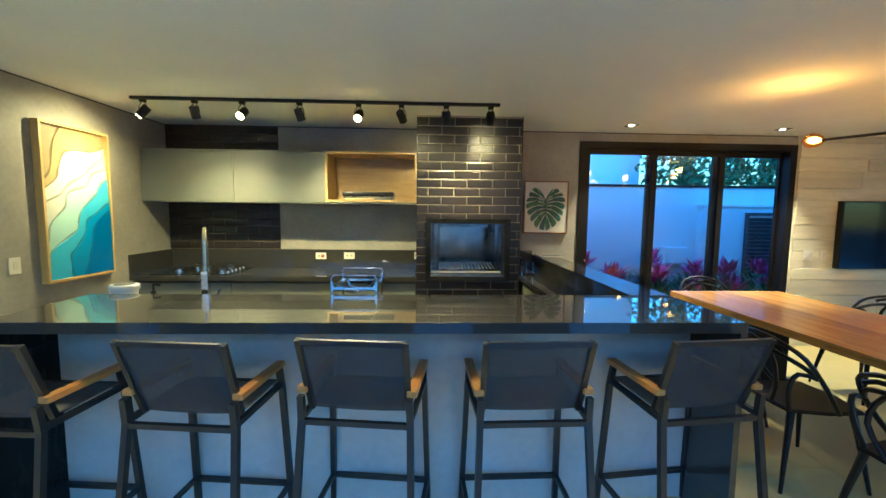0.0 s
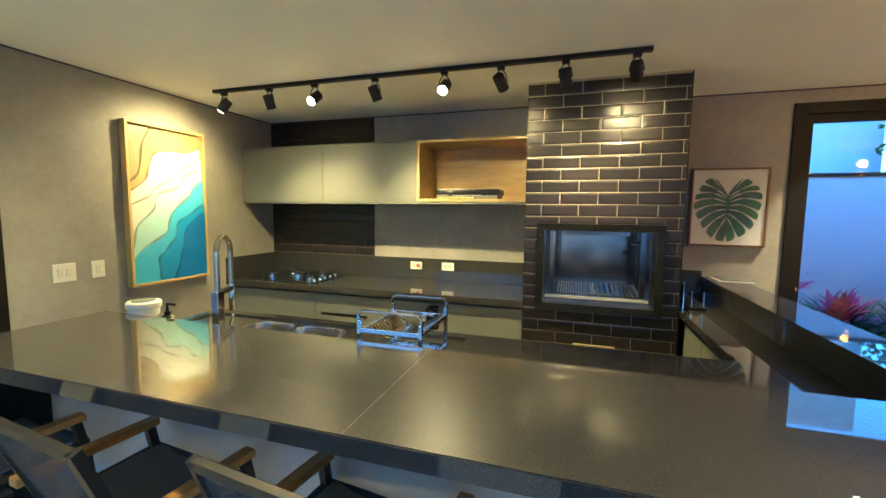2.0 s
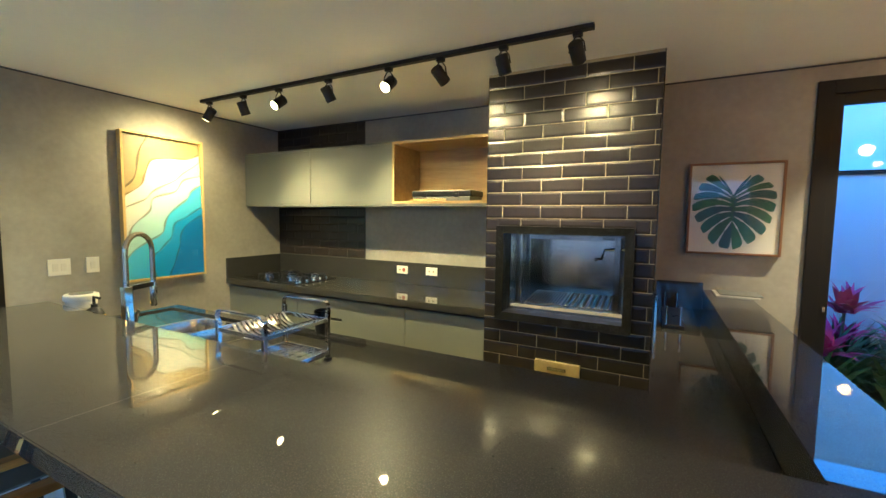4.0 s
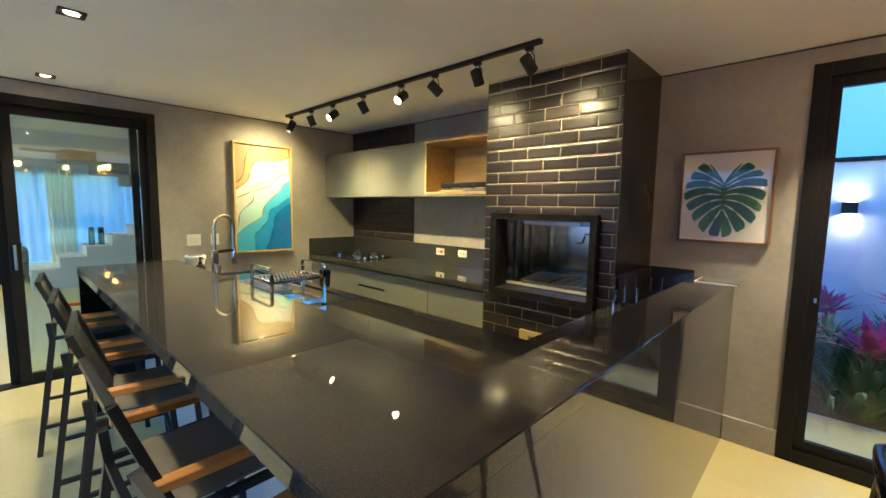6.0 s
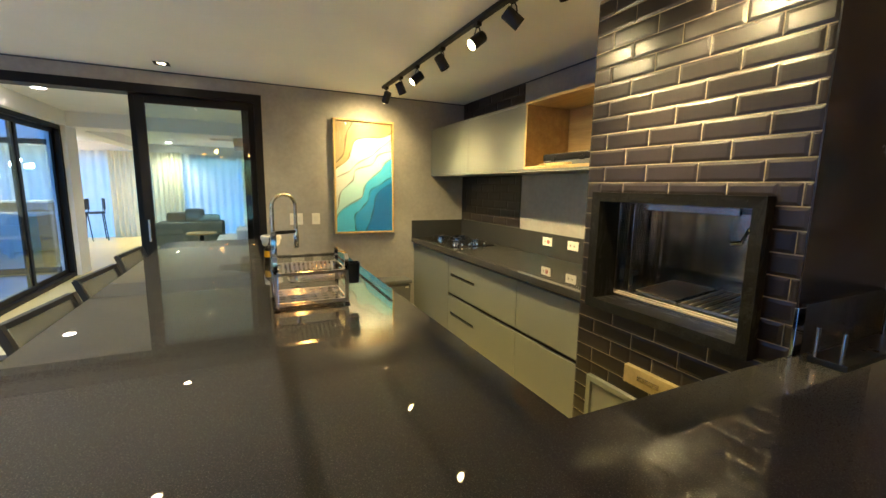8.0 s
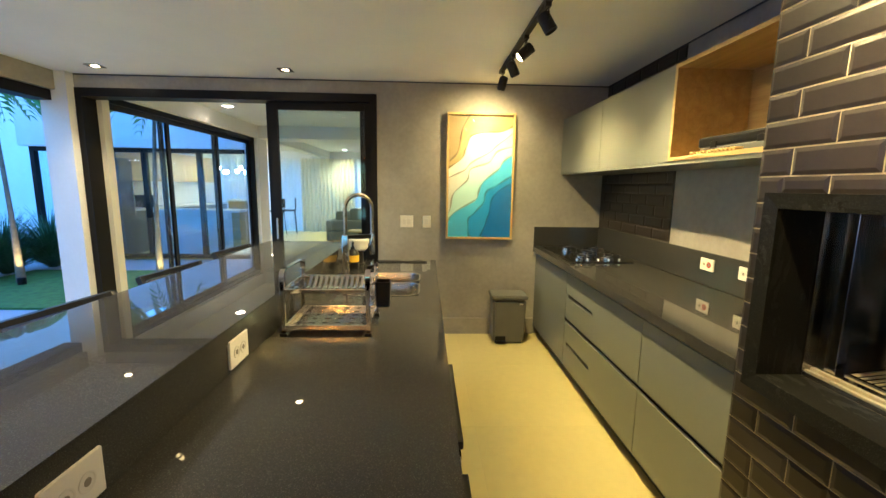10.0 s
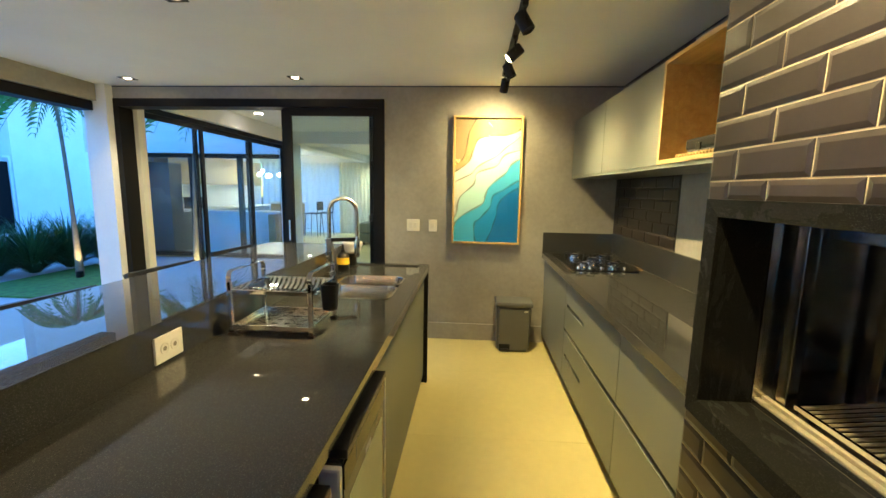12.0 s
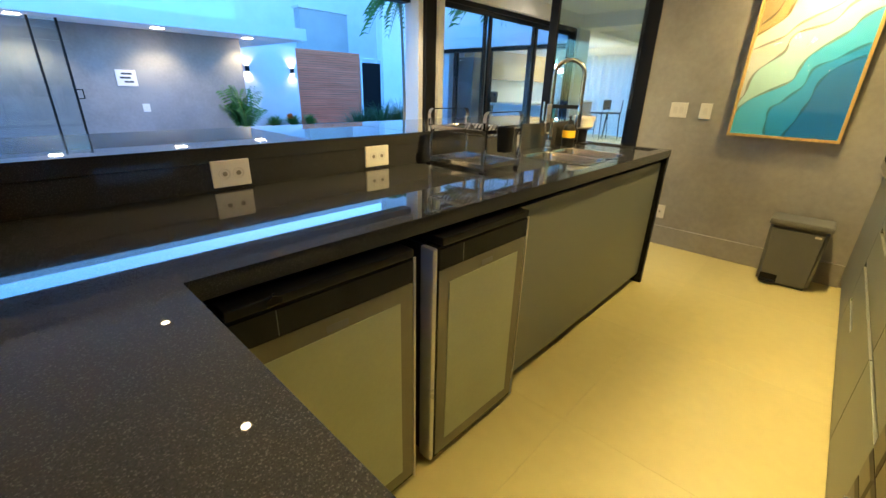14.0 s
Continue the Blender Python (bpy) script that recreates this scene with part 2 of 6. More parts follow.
RED = material("red_socket", (0.45, 0.035, 0.02), 0.4, vary=0.03)
SOCKET_SHADE = material("socket_recess_shade", (0.22, 0.19, 0.135), 0.6)
BIN_GREY = material("grey_plastic_bin", (0.12, 0.122, 0.11), 0.45, vary=0.05, scale=9)
JAR_WHITE = material("ivory_plastic", (0.70, 0.66, 0.55), 0.35, vary=0.03)
YELLOW = material("yellow_label", (0.72, 0.42, 0.02), 0.45, vary=0.03)
FRIDGE_BODY = material("fridge_dark_case", (0.020, 0.020, 0.020), 0.4)
FRIDGE_GLASS = material("fridge_door_panel", (0.37, 0.40, 0.27), 0.20, vary=0.05, scale=3, bump=0.005)
FRIDGE_DARKGLASS = material("fridge_black_trim", (0.010, 0.010, 0.010), 0.12, vary=0.05)
FRIDGE_RIM = material("fridge_panel_rim", (0.17, 0.163, 0.11), 0.22, vary=0.05, scale=3, bump=0.005)
SILVER = material("silver_trim", (0.64, 0.61, 0.52), 0.30, 0.2, vary=0.05)
CANVAS = material("white_canvas", (0.74, 0.71, 0.66), 0.7, vary=0.03, scale=8, fine=300, bump=0.05)
PLANK = material("board_formed_concrete", (0.64, 0.60, 0.45), 0.7, vary=0.14, scale=3, fine=30, bump=0.15, stretch=(0.5, 1, 4), per_piece=0.15)
SCREEN = material("dark_screen", (0.004, 0.005, 0.012), 0.06, vary=0.1)
PICTURE_GLASS = clear_glass("picture_glazing", (0.97, 0.98, 0.97), 0.035)
GLASS = clear_glass("window_glass", (0.88, 0.95, 0.97), 0.05)
GLASS_GREEN = clear_glass("door_glass", (0.90, 0.96, 0.97), 0.045)
CURTAIN = sheer("sheer_curtain", (0.86, 0.84, 0.78), 0.7)
CURTAIN_HEAVY = sheer("linen_curtain", (0.88, 0.80, 0.58), 0.72)
PAVING = material("outdoor_paving", (0.44, 0.44, 0.43), 0.6, vary=0.08, scale=1.2, fine=40, bump=0.05)
GRASS = material("lawn", (0.075, 0.19, 0.035), 0.9, vary=0.35, scale=10, fine=160, bump=0.6)
SOIL = material("planter_soil", (0.05, 0.04, 0.03), 0.9, vary=0.3, scale=10)
LEAF = material("green_leaf", (0.09, 0.24, 0.05), 0.45, vary=0.3, scale=5, fine=60)
LEAF_DEEP = material("deep_green_leaf", (0.048, 0.135, 0.042), 0.5, vary=0.3, scale=5, fine=60)
BUSH = material("bush_leaf", (0.050, 0.145, 0.055), 0.6, vary=0.35, scale=5, fine=60)
PINK = material("magenta_leaf", (0.60, 0.030, 0.17), 0.45, vary=0.35, scale=6, fine=60)
FLOWER = material("orange_flower", (0.75, 0.20, 0.03), 0.5, vary=0.2, scale=6)
BARK = material("palm_trunk", (0.20, 0.16, 0.11), 0.85, vary=0.25, scale=14, fine=60, bump=0.4)
OUT_GREY = material("outdoor_cement", (0.24, 0.235, 0.23), 0.65, vary=0.18, scale=1.2, fine=18, bump=0.06)
SOFA = material("grey_sofa_cloth", (0.20, 0.21, 0.17), 0.9, vary=0.1, scale=10, fine=200, bump=0.2)
DOOR_BLACK = material("black_door", (0.006, 0.006, 0.007), 0.6, spec=0.1)
SHUTTER = material("dark_shutter", (0.035, 0.04, 0.05), 0.5)
RATTAN = material("dark_rattan", (0.03, 0.032, 0.035), 0.6, vary=0.2, scale=20)
LIT_WARM = glowing("lit_warm", (1.0, 0.80, 0.45), 28.0)
LIT_HOT = glowing("lit_hot", (1.0, 0.74, 0.30), 26.0)
LIT_AMBER = glowing("lit_amber", (1.0, 0.66, 0.26), 9.0)
AMBER_GLASS = clear_glass("amber_glass", (1.0, 0.62, 0.22), 0.06)
LIT_WHITE = glowing("lit_white", (1.0, 0.88, 0.70), 20.0)


# ---- building helpers ----
def add_box(bm, x0, x1, y0, y1, z0, z1, bevel=0.0):
    vs = [bm.verts.new((x, y, z)) for x in (x0, x1) for y in (y0, y1) for z in (z0, z1)]
    faces = [bm.faces.new([vs[i] for i in f]) for f in ((0, 1, 3, 2), (4, 6, 7, 5), (0, 4, 5, 1), (2, 3, 7, 6), (0, 2, 6, 4), (1, 5, 7, 3))]
    if bevel:
        edges = list({e for f in faces for e in f.edges})
        bmesh.ops.bevel(bm, geom=edges, offset=bevel, segments=2, profile=0.6, affect="EDGES")
    return bm


def box(x0, x1, y0, y1, z0, z1, bevel=0.0):
    return add_box(bmesh.new(), x0, x1, y0, y1, z0, z1, bevel)


def add_tube(bm, points, radius, sides=8, closed=False, square=False):
    """A round bar along a chain of points; radius is one number or one for each point."""
    pts = [Vector(p) for p in points]
    n = len(pts)
    rad = radius if isinstance(radius, (list, tuple)) else [radius] * n
    rings, last = [], None
    for i, p in enumerate(pts):
        a = pts[(i - 1) % n] if closed or i else pts[0]
        b = pts[(i + 1) % n] if closed or i < n - 1 else pts[-1]
        d = (b - a).normalized()
        ref = Vector((0, 0, 1)) if abs(d.z) < 0.95 else Vector((0, 1, 0))
        u = d.cross(ref).normalized() if last is None else (last - d * last.dot(d)).normalized()
        last = u
        v = d.cross(u)
        k = 4 if square else sides
        off = math.pi / 4 if square else 0
        rings.append([bm.verts.new(p + (u * math.cos(off + 2 * math.pi * j / k) + v * math.sin(off + 2 * math.pi * j / k)) * rad[i] * (1.414 if square else 1)) for j in range(k)])
    k = len(rings[0])
    for i in range(n if closed else n - 1):
        r0, r1 = rings[i], rings[(i + 1) % n]
        for j in range(k):
            bm.faces.new((r0[j], r0[(j + 1) % k], r1[(j + 1) % k], r1[j]))
    if not closed:
        bm.faces.new(list(reversed(rings[0])))
        bm.faces.new(rings[-1])
    return bm


def tube(points, radius, sides=8, closed=False, square=False):
    return add_tube(bmesh.new(), points, radius, sides, closed, square)


def add_lathe(bm, profile, centre=(0, 0, 0), sides=24, axis=None):
    """A turned shape: profile is (radius, height) pairs; axis turns it from upright."""
    m = Matrix.Translation(centre) @ (axis or Matrix.Identity(4))
    rings = []
    for r, h in profile:
        rings.append([bm.verts.new(m @ Vector((r * math.cos(2 * math.pi * j / sides), r * math.sin(2 * math.pi * j / sides), h))) for j in range(sides)])
    for r0, r1 in zip(rings, rings[1:]):
        for j in range(sides):
            bm.faces.new((r0[j], r0[(j + 1) % sides], r1[(j + 1) % sides], r1[j]))
    bm.faces.new(list(reversed(rings[0])))
    bm.faces.new(rings[-1])
    return bm


def lathe(profile, centre=(0, 0, 0), sides=24, axis=None):
    return add_lathe(bmesh.new(), profile, centre, sides, axis)


def mesh_of(name, bm, mat, smooth=False):
    bmesh.ops.recalc_face_normals(bm, faces=bm.faces)
    me = bpy.data.meshes.new(name)
    bm.to_mesh(me)
    bm.free()
    me.materials.append(mat)
    if smooth:
        me.polygons.foreach_set("use_smooth", [True] * len(me.polygons))
        me.set_sharp_from_angle(angle=radians(40))
    return me


def thing(name, label, category, group="", place=None):
    ob = new(name)
    if place is not None:
        ob.matrix_world = place
    return tagged(ob, label, category, group)


def part(name, bm, mat, parent, label="", smooth=False):
    ob = new(name, mesh_of(name, bm, mat, smooth))
    ob.parent = parent
    if label:
        tagged(ob, label)
    return ob


def structure(name, bm, mat, label, category, smooth=False):
    return tagged(new(name, mesh_of(name, bm, mat, smooth)), label, category, kind="structure")


def solo(name, bm, mat, label, category, group="", smooth=False):
    return tagged(new(name, mesh_of(name, bm, mat, smooth)), label, category, group)


def frame_box(bm, x0, x1, z0, z1, w, y0, y1, bevel=0.0):
    """Four bars round an upright opening in the x-z plane."""
    add_box(bm, x0, x0 + w, y0, y1, z0, z1, bevel)
    add_box(bm, x1 - w, x1, y0, y1, z0, z1, bevel)
    add_box(bm, x0 + w, x1 - w, y0, y1, z1 - w, z1, bevel)
    add_box(bm, x0 + w, x1 - w, y0, y1, z0, z0 + w, bevel)
    return bm


def turn_x_to_y(bm):
    """Lays a shape drawn in x-z over into y-z."""
    for v in bm.verts:
        v.co = Vector((v.co.y, v.co.x, v.co.z))
    return bm

# ---- plan ----
WX, NY, SY, EX = -2.80, 4.585, -0.40, 8.0
CEIL = 2.43
BAR, LOW, BACK = 1.06, 0.925, 0.90

# ---- large structure ----
floor = structure("floor", box(-12.6, EX + 0.2, SY - 0.22, 5.4, -0.15, -0.0012), GROUT_FLOOR, "pale beige polished porcelain floor running through the rooms", "floor")
structure("far_floor", box(-12.6, -7.1, -3.95, SY - 0.221, -0.15, -0.0012), GROUT_FLOOR, "pale floor base of the far kitchen", "floor")
structure("ceiling", box(WX - 0.15, EX + 0.2, SY - 0.25, NY + 0.15, CEIL, CEIL + 0.2), CEILING, "smooth off-white painted plaster ceiling", "ceiling")
bm = bmesh.new()
for a in ((WX - 0.15, 1.70, 0, CEIL), (1.70, 4.20, 2.33, CEIL), (4.20, EX + 0.2, 0, CEIL)):
    add_box(bm, a[0], a[1], NY, NY + 0.15, a[2], a[3])
structure("wall_north", bm, CEMENT, "grey burnt-cement wall behind the kitchen", "wall")
bm = bmesh.new()
add_box(bm, WX - 0.15, WX, 2.40, NY, 0, CEIL)
add_box(bm, WX - 0.15, WX, -0.30, 2.40, 2.31, CEIL)
add_box(bm, WX - 0.15, WX, SY, -0.30, 0, CEIL)
structure("wall_west", bm, CEMENT, "grey burnt-cement wall with a wide sliding door", "wall")
bm = bmesh.new()
for y0, y1, z0, z1 in ((SY, 0.30, 0, CEIL), (3.70, NY, 0, CEIL), (0.30, 3.70, 2.33, CEIL)):
    add_box(bm, EX, EX + 0.2, y0, y1, z0, z1)
structure("wall_east", bm, CEMENT, "plain grey cement end wall round a wide window", "wall")
end_win = tagged(new("window_4"), "black aluminium window in the dining end wall", "window", kind="structure")
part("window_frame", turn_x_to_y(frame_box(bmesh.new(), 0.30, 3.70, 0.0, 2.33, 0.07, EX + 0.02, EX + 0.16)), FRAME, end_win)
part("mullion", box(EX + 0.05, EX + 0.12, 1.96, 2.04, 0.071, 2.259), FRAME, end_win)
for y0, y1 in ((0.371, 1.959), (2.041, 3.629)):
    part("pane", box(EX + 0.08, EX + 0.088, y0, y1, 0.071, 2.259), GLASS, end_win, "clear glass").visible_shadow = False
bm = box(WX, EX, SY - 0.22, SY, 2.27, CEIL)
structure("beam_south", bm, CEMENT, "grey plastered beam over the open garden side", "beam")
structure("wall_south", box(2.2, EX, SY - 0.22, SY, -0.05, 2.268), WHITE, "plain white wall closing the dining end", "wall")
structure("header_south", box(-2.714, 2.198, SY - 0.20, SY - 0.04, 2.18, 2.268), FRAME, "dark metal track under the grey beam", "door track")
structure("pillar_south", box(WX - 0.16, -2.715, SY - 0.14, -0.303, -0.05, CEIL - 0.001), WHITE, "white plastered corner pillar at the garden opening", "pillar")
structure("sill_south", box(-2.714, 2.198, SY - 0.23, SY - 0.03, -0.05, 0.012), FRAME, "dark metal floor track at the garden opening", "door track")
bm = bmesh.new()
add_box(bm, WX, WX + 0.020, 2.402, 3.96, 0, 0.165, 0.003)
add_box(bm, 1.421, 1.698, NY - 0.020, NY, 0, 0.165, 0.003)
add_box(bm, 4.21, EX, NY - 0.03, NY - 0.02, 0, 0.10, 0.003)
structure("baseboard", bm, CEMENT, "cement-grey skirting along the walls", "baseboard")

# thin dark strips on the walls, imitating the shade in a recessed ceiling joint
bm = bmesh.new()
add_box(bm, WX, WX + 0.003, SY, NY, CEIL - 0.011, CEIL - 0.0005)
add_box(bm, WX + 0.0035, -0.11, NY - 0.010, NY - 0.007, CEIL - 0.011, CEIL - 0.0005)
add_box(bm, 0.91, 4.205, NY - 0.003, NY, CEIL - 0.011, CEIL - 0.0005)
structure("trim", bm, SHUTTER, "dark shadow line between the walls and the ceiling", "trim")

# ---- the west sliding door ----
door = tagged(new("door_1"), "black aluminium sliding door, half open, with greenish glass", "sliding door", kind="structure")
bm = bmesh.new()
add_box(bm, -0.30, -0.245, WX - 0.16, WX + 0.012, 0, 2.31)
add_box(bm, 2.335, 2.40, WX - 0.16, WX + 0.012, 0, 2.31)
add_box(bm, -0.245, 2.335, WX - 0.16, WX + 0.012, 2.235, 2.31)
add_box(bm, -0.245, 2.335, WX - 0.15, WX - 0.01, 0.0, 0.012)
part("door_frame", turn_x_to_y(bm), FRAME, door)
for x0, y0, y1, hang in ((WX - 0.055, 1.40, 2.35, 0.07), (WX - 0.125, 1.345, 2.28, 0.055)):
    leaf = part("door_leaf", turn_x_to_y(frame_box(bmesh.new(), y0, y1, 0.014, 2.234, hang, x0 - 0.02, x0 + 0.02, 0.002)), FRAME, door)
    g = part("pane", box(x0 - 0.004, x0 + 0.004, y0 + hang, y1 - hang, 0.014 + hang, 2.234 - hang), GLASS_GREEN, leaf, "greenish clear glass")
    g.visible_shadow = False
part("pull_handle", box(WX - 0.03, WX - 0.012, 1.425, 1.445, 0.95, 1.15, 0.003), STEEL, door, "slim steel pull")

# ---- the north window ----
win = tagged(new("window_1"), "tall black aluminium window with three sliding panes", "window", kind="structure")
bm = bmesh.new()
frame_box(bm, 1.70, 4.20, 0.0, 2.33, 0.075, NY - 0.02, NY + 0.14, 0.002)
part("window_frame", bm, FRAME, win)
for x0, x1, y in ((1.765, 2.60, NY + 0.03), (2.505, 3.42, NY + 0.075), (3.31, 4.165, NY + 0.12)):
    sash = part("sash", frame_box(bmesh.new(), x0, x1, 0.076, 2.254, 0.062, y - 0.02, y + 0.02, 0.002), FRAME, win)
    g = part("pane", box(x0 + 0.062, x1 - 0.062, y - 0.004, y + 0.004, 0.138, 2.19), GLASS, sash, "clear glass")
    g.visible_shadow = False
part("latch", box(1.80, 1.815, NY + 0.002, NY + 0.012, 0.98, 1.01, 0.002), STEEL, win)

# ---- board-formed wall with the television ----
planks = tagged(new("plank_wall", mesh_of("plank_wall", box(4.21, EX, NY - 0.02, NY, 0, CEIL), PLANK)), "pale board-formed concrete cladding with plank joints", "wall cladding", kind="structure")
random.seed(4)
z = 0.0
widths = (0.20, 0.14, 0.17, 0.10, 0.18, 0.13)
i = 0
while z < CEIL - 0.02:
    h = min(widths[i % 6], CEIL - z)
    x = 4.212 + random.uniform(-0.8, 0)
    while x < EX:
        w = random.uniform(1.1, 1.9)
        a, b = max(4.212, x), min(EX - 0.002, x + w)
        if b - a > 0.04:
            d = random.uniform(0.0, 0.018)
            part("plank", box(a + 0.002, b - 0.002, NY - 0.034 - d, NY - 0.021, z + 0.004, z + h - 0.004, 0.002), PLANK, planks)
        x += w
    z += h
    i += 1
tv = thing("television", "large flat black television hung on the plank wall", "television")
part("screen_case", box(4.70, 6.45, NY - 0.115, NY - 0.05, 0.93, 1.70, 0.006), PLASTIC_BLACK, tv)
part("screen", box(4.715, 6.435, NY - 0.118, NY - 0.1155, 0.945, 1.685), SCREEN, tv)
part("wall_bracket", box(5.3, 5.9, NY - 0.05, NY - 0.03, 1.15, 1.5), FRAME, tv)


def switch_plate(name, label, m, width, height, rockers, sockets=0, red=-1):
    """A wall plate drawn in x-z facing -y, set at pose m."""
    t = thing(name, label, "switch" if "switch" in name else "socket", place=m)
    part("cover", box(-width / 2, width / 2, -0.009, 0, -height / 2, height / 2, 0.003), PLATE, t)
    n = max(rockers, sockets, 1)
    for k in range(n):
        cx = (k - (n - 1) / 2) * width * 0.72 / n
        if sockets:
            s = part("socket", lathe([(0.018, 0), (0.018, 0.0018), (0.0155, 0.0018), (0.014, 0.0006)], (cx, -0.0092, 0), 20, pose(0, 0, 0, 90)), RED if k == red else PLATE_IN, t, "red socket insert" if k == red else "")
            # flat darker disc, the shade of the socket hollow given as colour
            part("recess", lathe([(0.0075, 0), (0.0075, 0.0006)], (cx, -0.0101, 0.0), 16, pose(0, 0, 0, 90)), SOCKET_SHADE, s)
        else:
            part("rocker", box(cx - 0.016, cx + 0.016, -0.013, -0.009, -0.026, 0.026, 0.002), PLATE_IN, t)
    return t


FACE_EAST = 90  # turn that makes a plate look along +x
switch_plate("light_switch", "double cream light switch plate on the cement wall", pose(WX, 2.68, 1.134, 0, 0, FACE_EAST), 0.125, 0.115, 2)
switch_plate("light_switch", "single cream light switch plate on the cement wall", pose(WX, 2.872, 1.134, 0, 0, FACE_EAST), 0.08, 0.115, 1)
switch_plate("wall_socket", "low cream socket plate near the skirting", pose(WX, 2.71, 0.29, 0, 0, FACE_EAST), 0.075, 0.115, 0, 1)
switch_plate("light_switch", "cream switch plate on the plank wall", pose(4.40, NY - 0.046, 1.08), 0.12, 0.12, 2)
switch_plate("light_switch", "cream switch plate on the plank wall", pose(4.58, NY - 0.046, 1.08), 0.08, 0.12, 1)

# ---- chimney column with the built-in grill ----
CX0, CX1, CY = -0.10, 0.90, 3.925
FX0, FX1, FZ0, FZ1 = -0.010, 0.797, 0.865, 1.467
OX0, OX1, OZ0, OZ1 = 0.038, 0.750, 0.913, 1.422
column = thing("grill_column", "chimney column clad in glossy black metro tiles", "grill")
bm = bmesh.new()
for a in ((CX0, OX0 - 0.008, 0, CEIL), (OX1 + 0.008, CX1, 0, CEIL), (OX0 - 0.008, OX1 + 0.008, 0, OZ0 - 0.008), (OX0 - 0.008, OX1 + 0.008, OZ1 + 0.008, CEIL)):
    add_box(bm, a[0], a[1], CY + 0.008, NY, a[2], a[3])
part("core", bm, GROUT, column, "cream grout between the tiles")
part("side_face", box(CX1, CX1 + 0.006, CY + 0.004, NY - 0.002, 0.0, CEIL - 0.002), SIDE_BLACK, column, "smooth black side")
bm = bmesh.new()
for (x0, z0), (x1, z1), (u0, w0), (u1, w1) in (((FX0, FZ0), (FX1, FZ0), (OX0, OZ0), (OX1, OZ0)), ((FX1, FZ0), (FX1, FZ1), (OX1, OZ0), (OX1, OZ1)), ((FX1, FZ1), (FX0, FZ1), (OX1, OZ1), (OX0, OZ1)), ((FX0, FZ1), (FX0, FZ0), (OX0, OZ1), (OX0, OZ0))):
    front = [bm.verts.new(p) for p in ((x0, CY - 0.045, z0), (x1, CY - 0.045, z1), (u1, CY - 0.040, w1), (u0, CY - 0.040, w0))]
    back = [bm.verts.new(p) for p in ((x0, CY + 0.008, z0), (x1, CY + 0.008, z1), (u1, CY + 0.10, w1), (u0, CY + 0.10, w0))]
    bm.faces.new(front)
    bm.faces.new((front[0], front[1], back[1], back[0]))
    bm.faces.new((front[2], front[3], back[3], back[2]))
part("granite_surround", bm, GRANITE_RAW, column, "mitred black granite surround")
D = NY - 0.04
fire = part("firebox", box(OX0, OX1, D - 0.01, D, OZ0, OZ1), DARK_STEEL, column, "dark stained steel firebox lining")
bm = bmesh.new()
add_box(bm, OX0 - 0.004, OX0 + 0.006, CY + 0.10, D - 0.01, OZ0, OZ1)
add_box(bm, OX1 - 0.006, OX1 + 0.004, CY + 0.10, D - 0.01, OZ0, OZ1)
add_box(bm, OX0 + 0.006, OX1 - 0.006, CY + 0.10, D - 0.01, OZ1 - 0.006, OZ1 + 0.004)
part("lining", bm, DARK_STEEL, fire)
part("hearth", box(OX0 + 0.002, OX1 - 0.002, CY + 0.101, D - 0.01, OZ0 - 0.004, OZ0 + 0.014), STEEL, fire, "bright steel sill")
for k in range(2):
    part("sill_slat", box(OX0 + 0.01, OX1 - 0.01, CY + 0.102 + 0.020 * k, CY + 0.116 + 0.020 * k, OZ0 + 0.0145, OZ0 + 0.022 + 0.006 * k, 0.002), SILL, fire, "pale steel sill slat")
part("back_panel", box(OX0 + 0.10, OX1 - 0.10, D - 0.035, D - 0.012, OZ0 + 0.12, OZ1 - 0.05, 0.004), MIRROR_STEEL, fire)
for x in (OX0 + 0.05, OX1 - 0.05):
    part("guide_rail", box(x - 0.018, x + 0.018, CY + 0.14, CY + 0.17, OZ0 + 0.014, OZ1 - 0.01, 0.003), DARK_STEEL, fire)
    part("guide_rail", box(x - 0.014, x + 0.014, CY + 0.36, CY + 0.39, OZ0 + 0.014, OZ1 - 0.01, 0.003), DARK_STEEL, fire)
for gx0, gx1, bars in ((OX0 + 0.09, OX0 + 0.335, 13), (OX0 + 0.35, OX1 - 0.05, 9)):
    grate = part("grill_grate", frame_box(bmesh.new(), gx0, gx1, CY + 0.145, CY + 0.465, 0.008, 0, 0.012), CHROME, fire)
    bmv = grate.data
    for v in bmv.vertices:
        v.co = Vector((v.co.x, v.co.z, OZ0 + 0.034 + v.co.y + (v.co.z - CY - 0.145) * 0.10))
    for k in range(bars):
        x = gx0 + 0.012 + (gx1 - gx0 - 0.024) * k / (bars - 1)
        r = 0.0035 if bars > 10 else 0.008
        part("grate_bar", tube([(x, CY + 0.150, OZ0 + 0.041), (x, CY + 0.460, OZ0 + 0.073)], r, 6), SILL, fire)
    for x in (gx0 + 0.01, gx1 - 0.01):
        part("grate_foot", box(x - 0.006, x + 0.006, CY + 0.155, CY + 0.170, OZ0 + 0.0145, OZ0 + 0.038), STEEL, fire)
part("spit_crank", tube([(OX1 - 0.006, CY + 0.20, 1.335), (OX1 - 0.13, CY + 0.20, 1.325), (OX1 - 0.145, CY + 0.19, 1.27), (OX1 - 0.185, CY + 0.185, 1.262)], 0.009, 8), CHROME, fire, "chrome spit crank", True)
part("chimney_flap", box(OX0 + 0.12, OX1 - 0.14, CY + 0.14, CY + 0.158, OZ1 - 0.04, OZ1 - 0.008, 0.003), DARK_STEEL, fire)
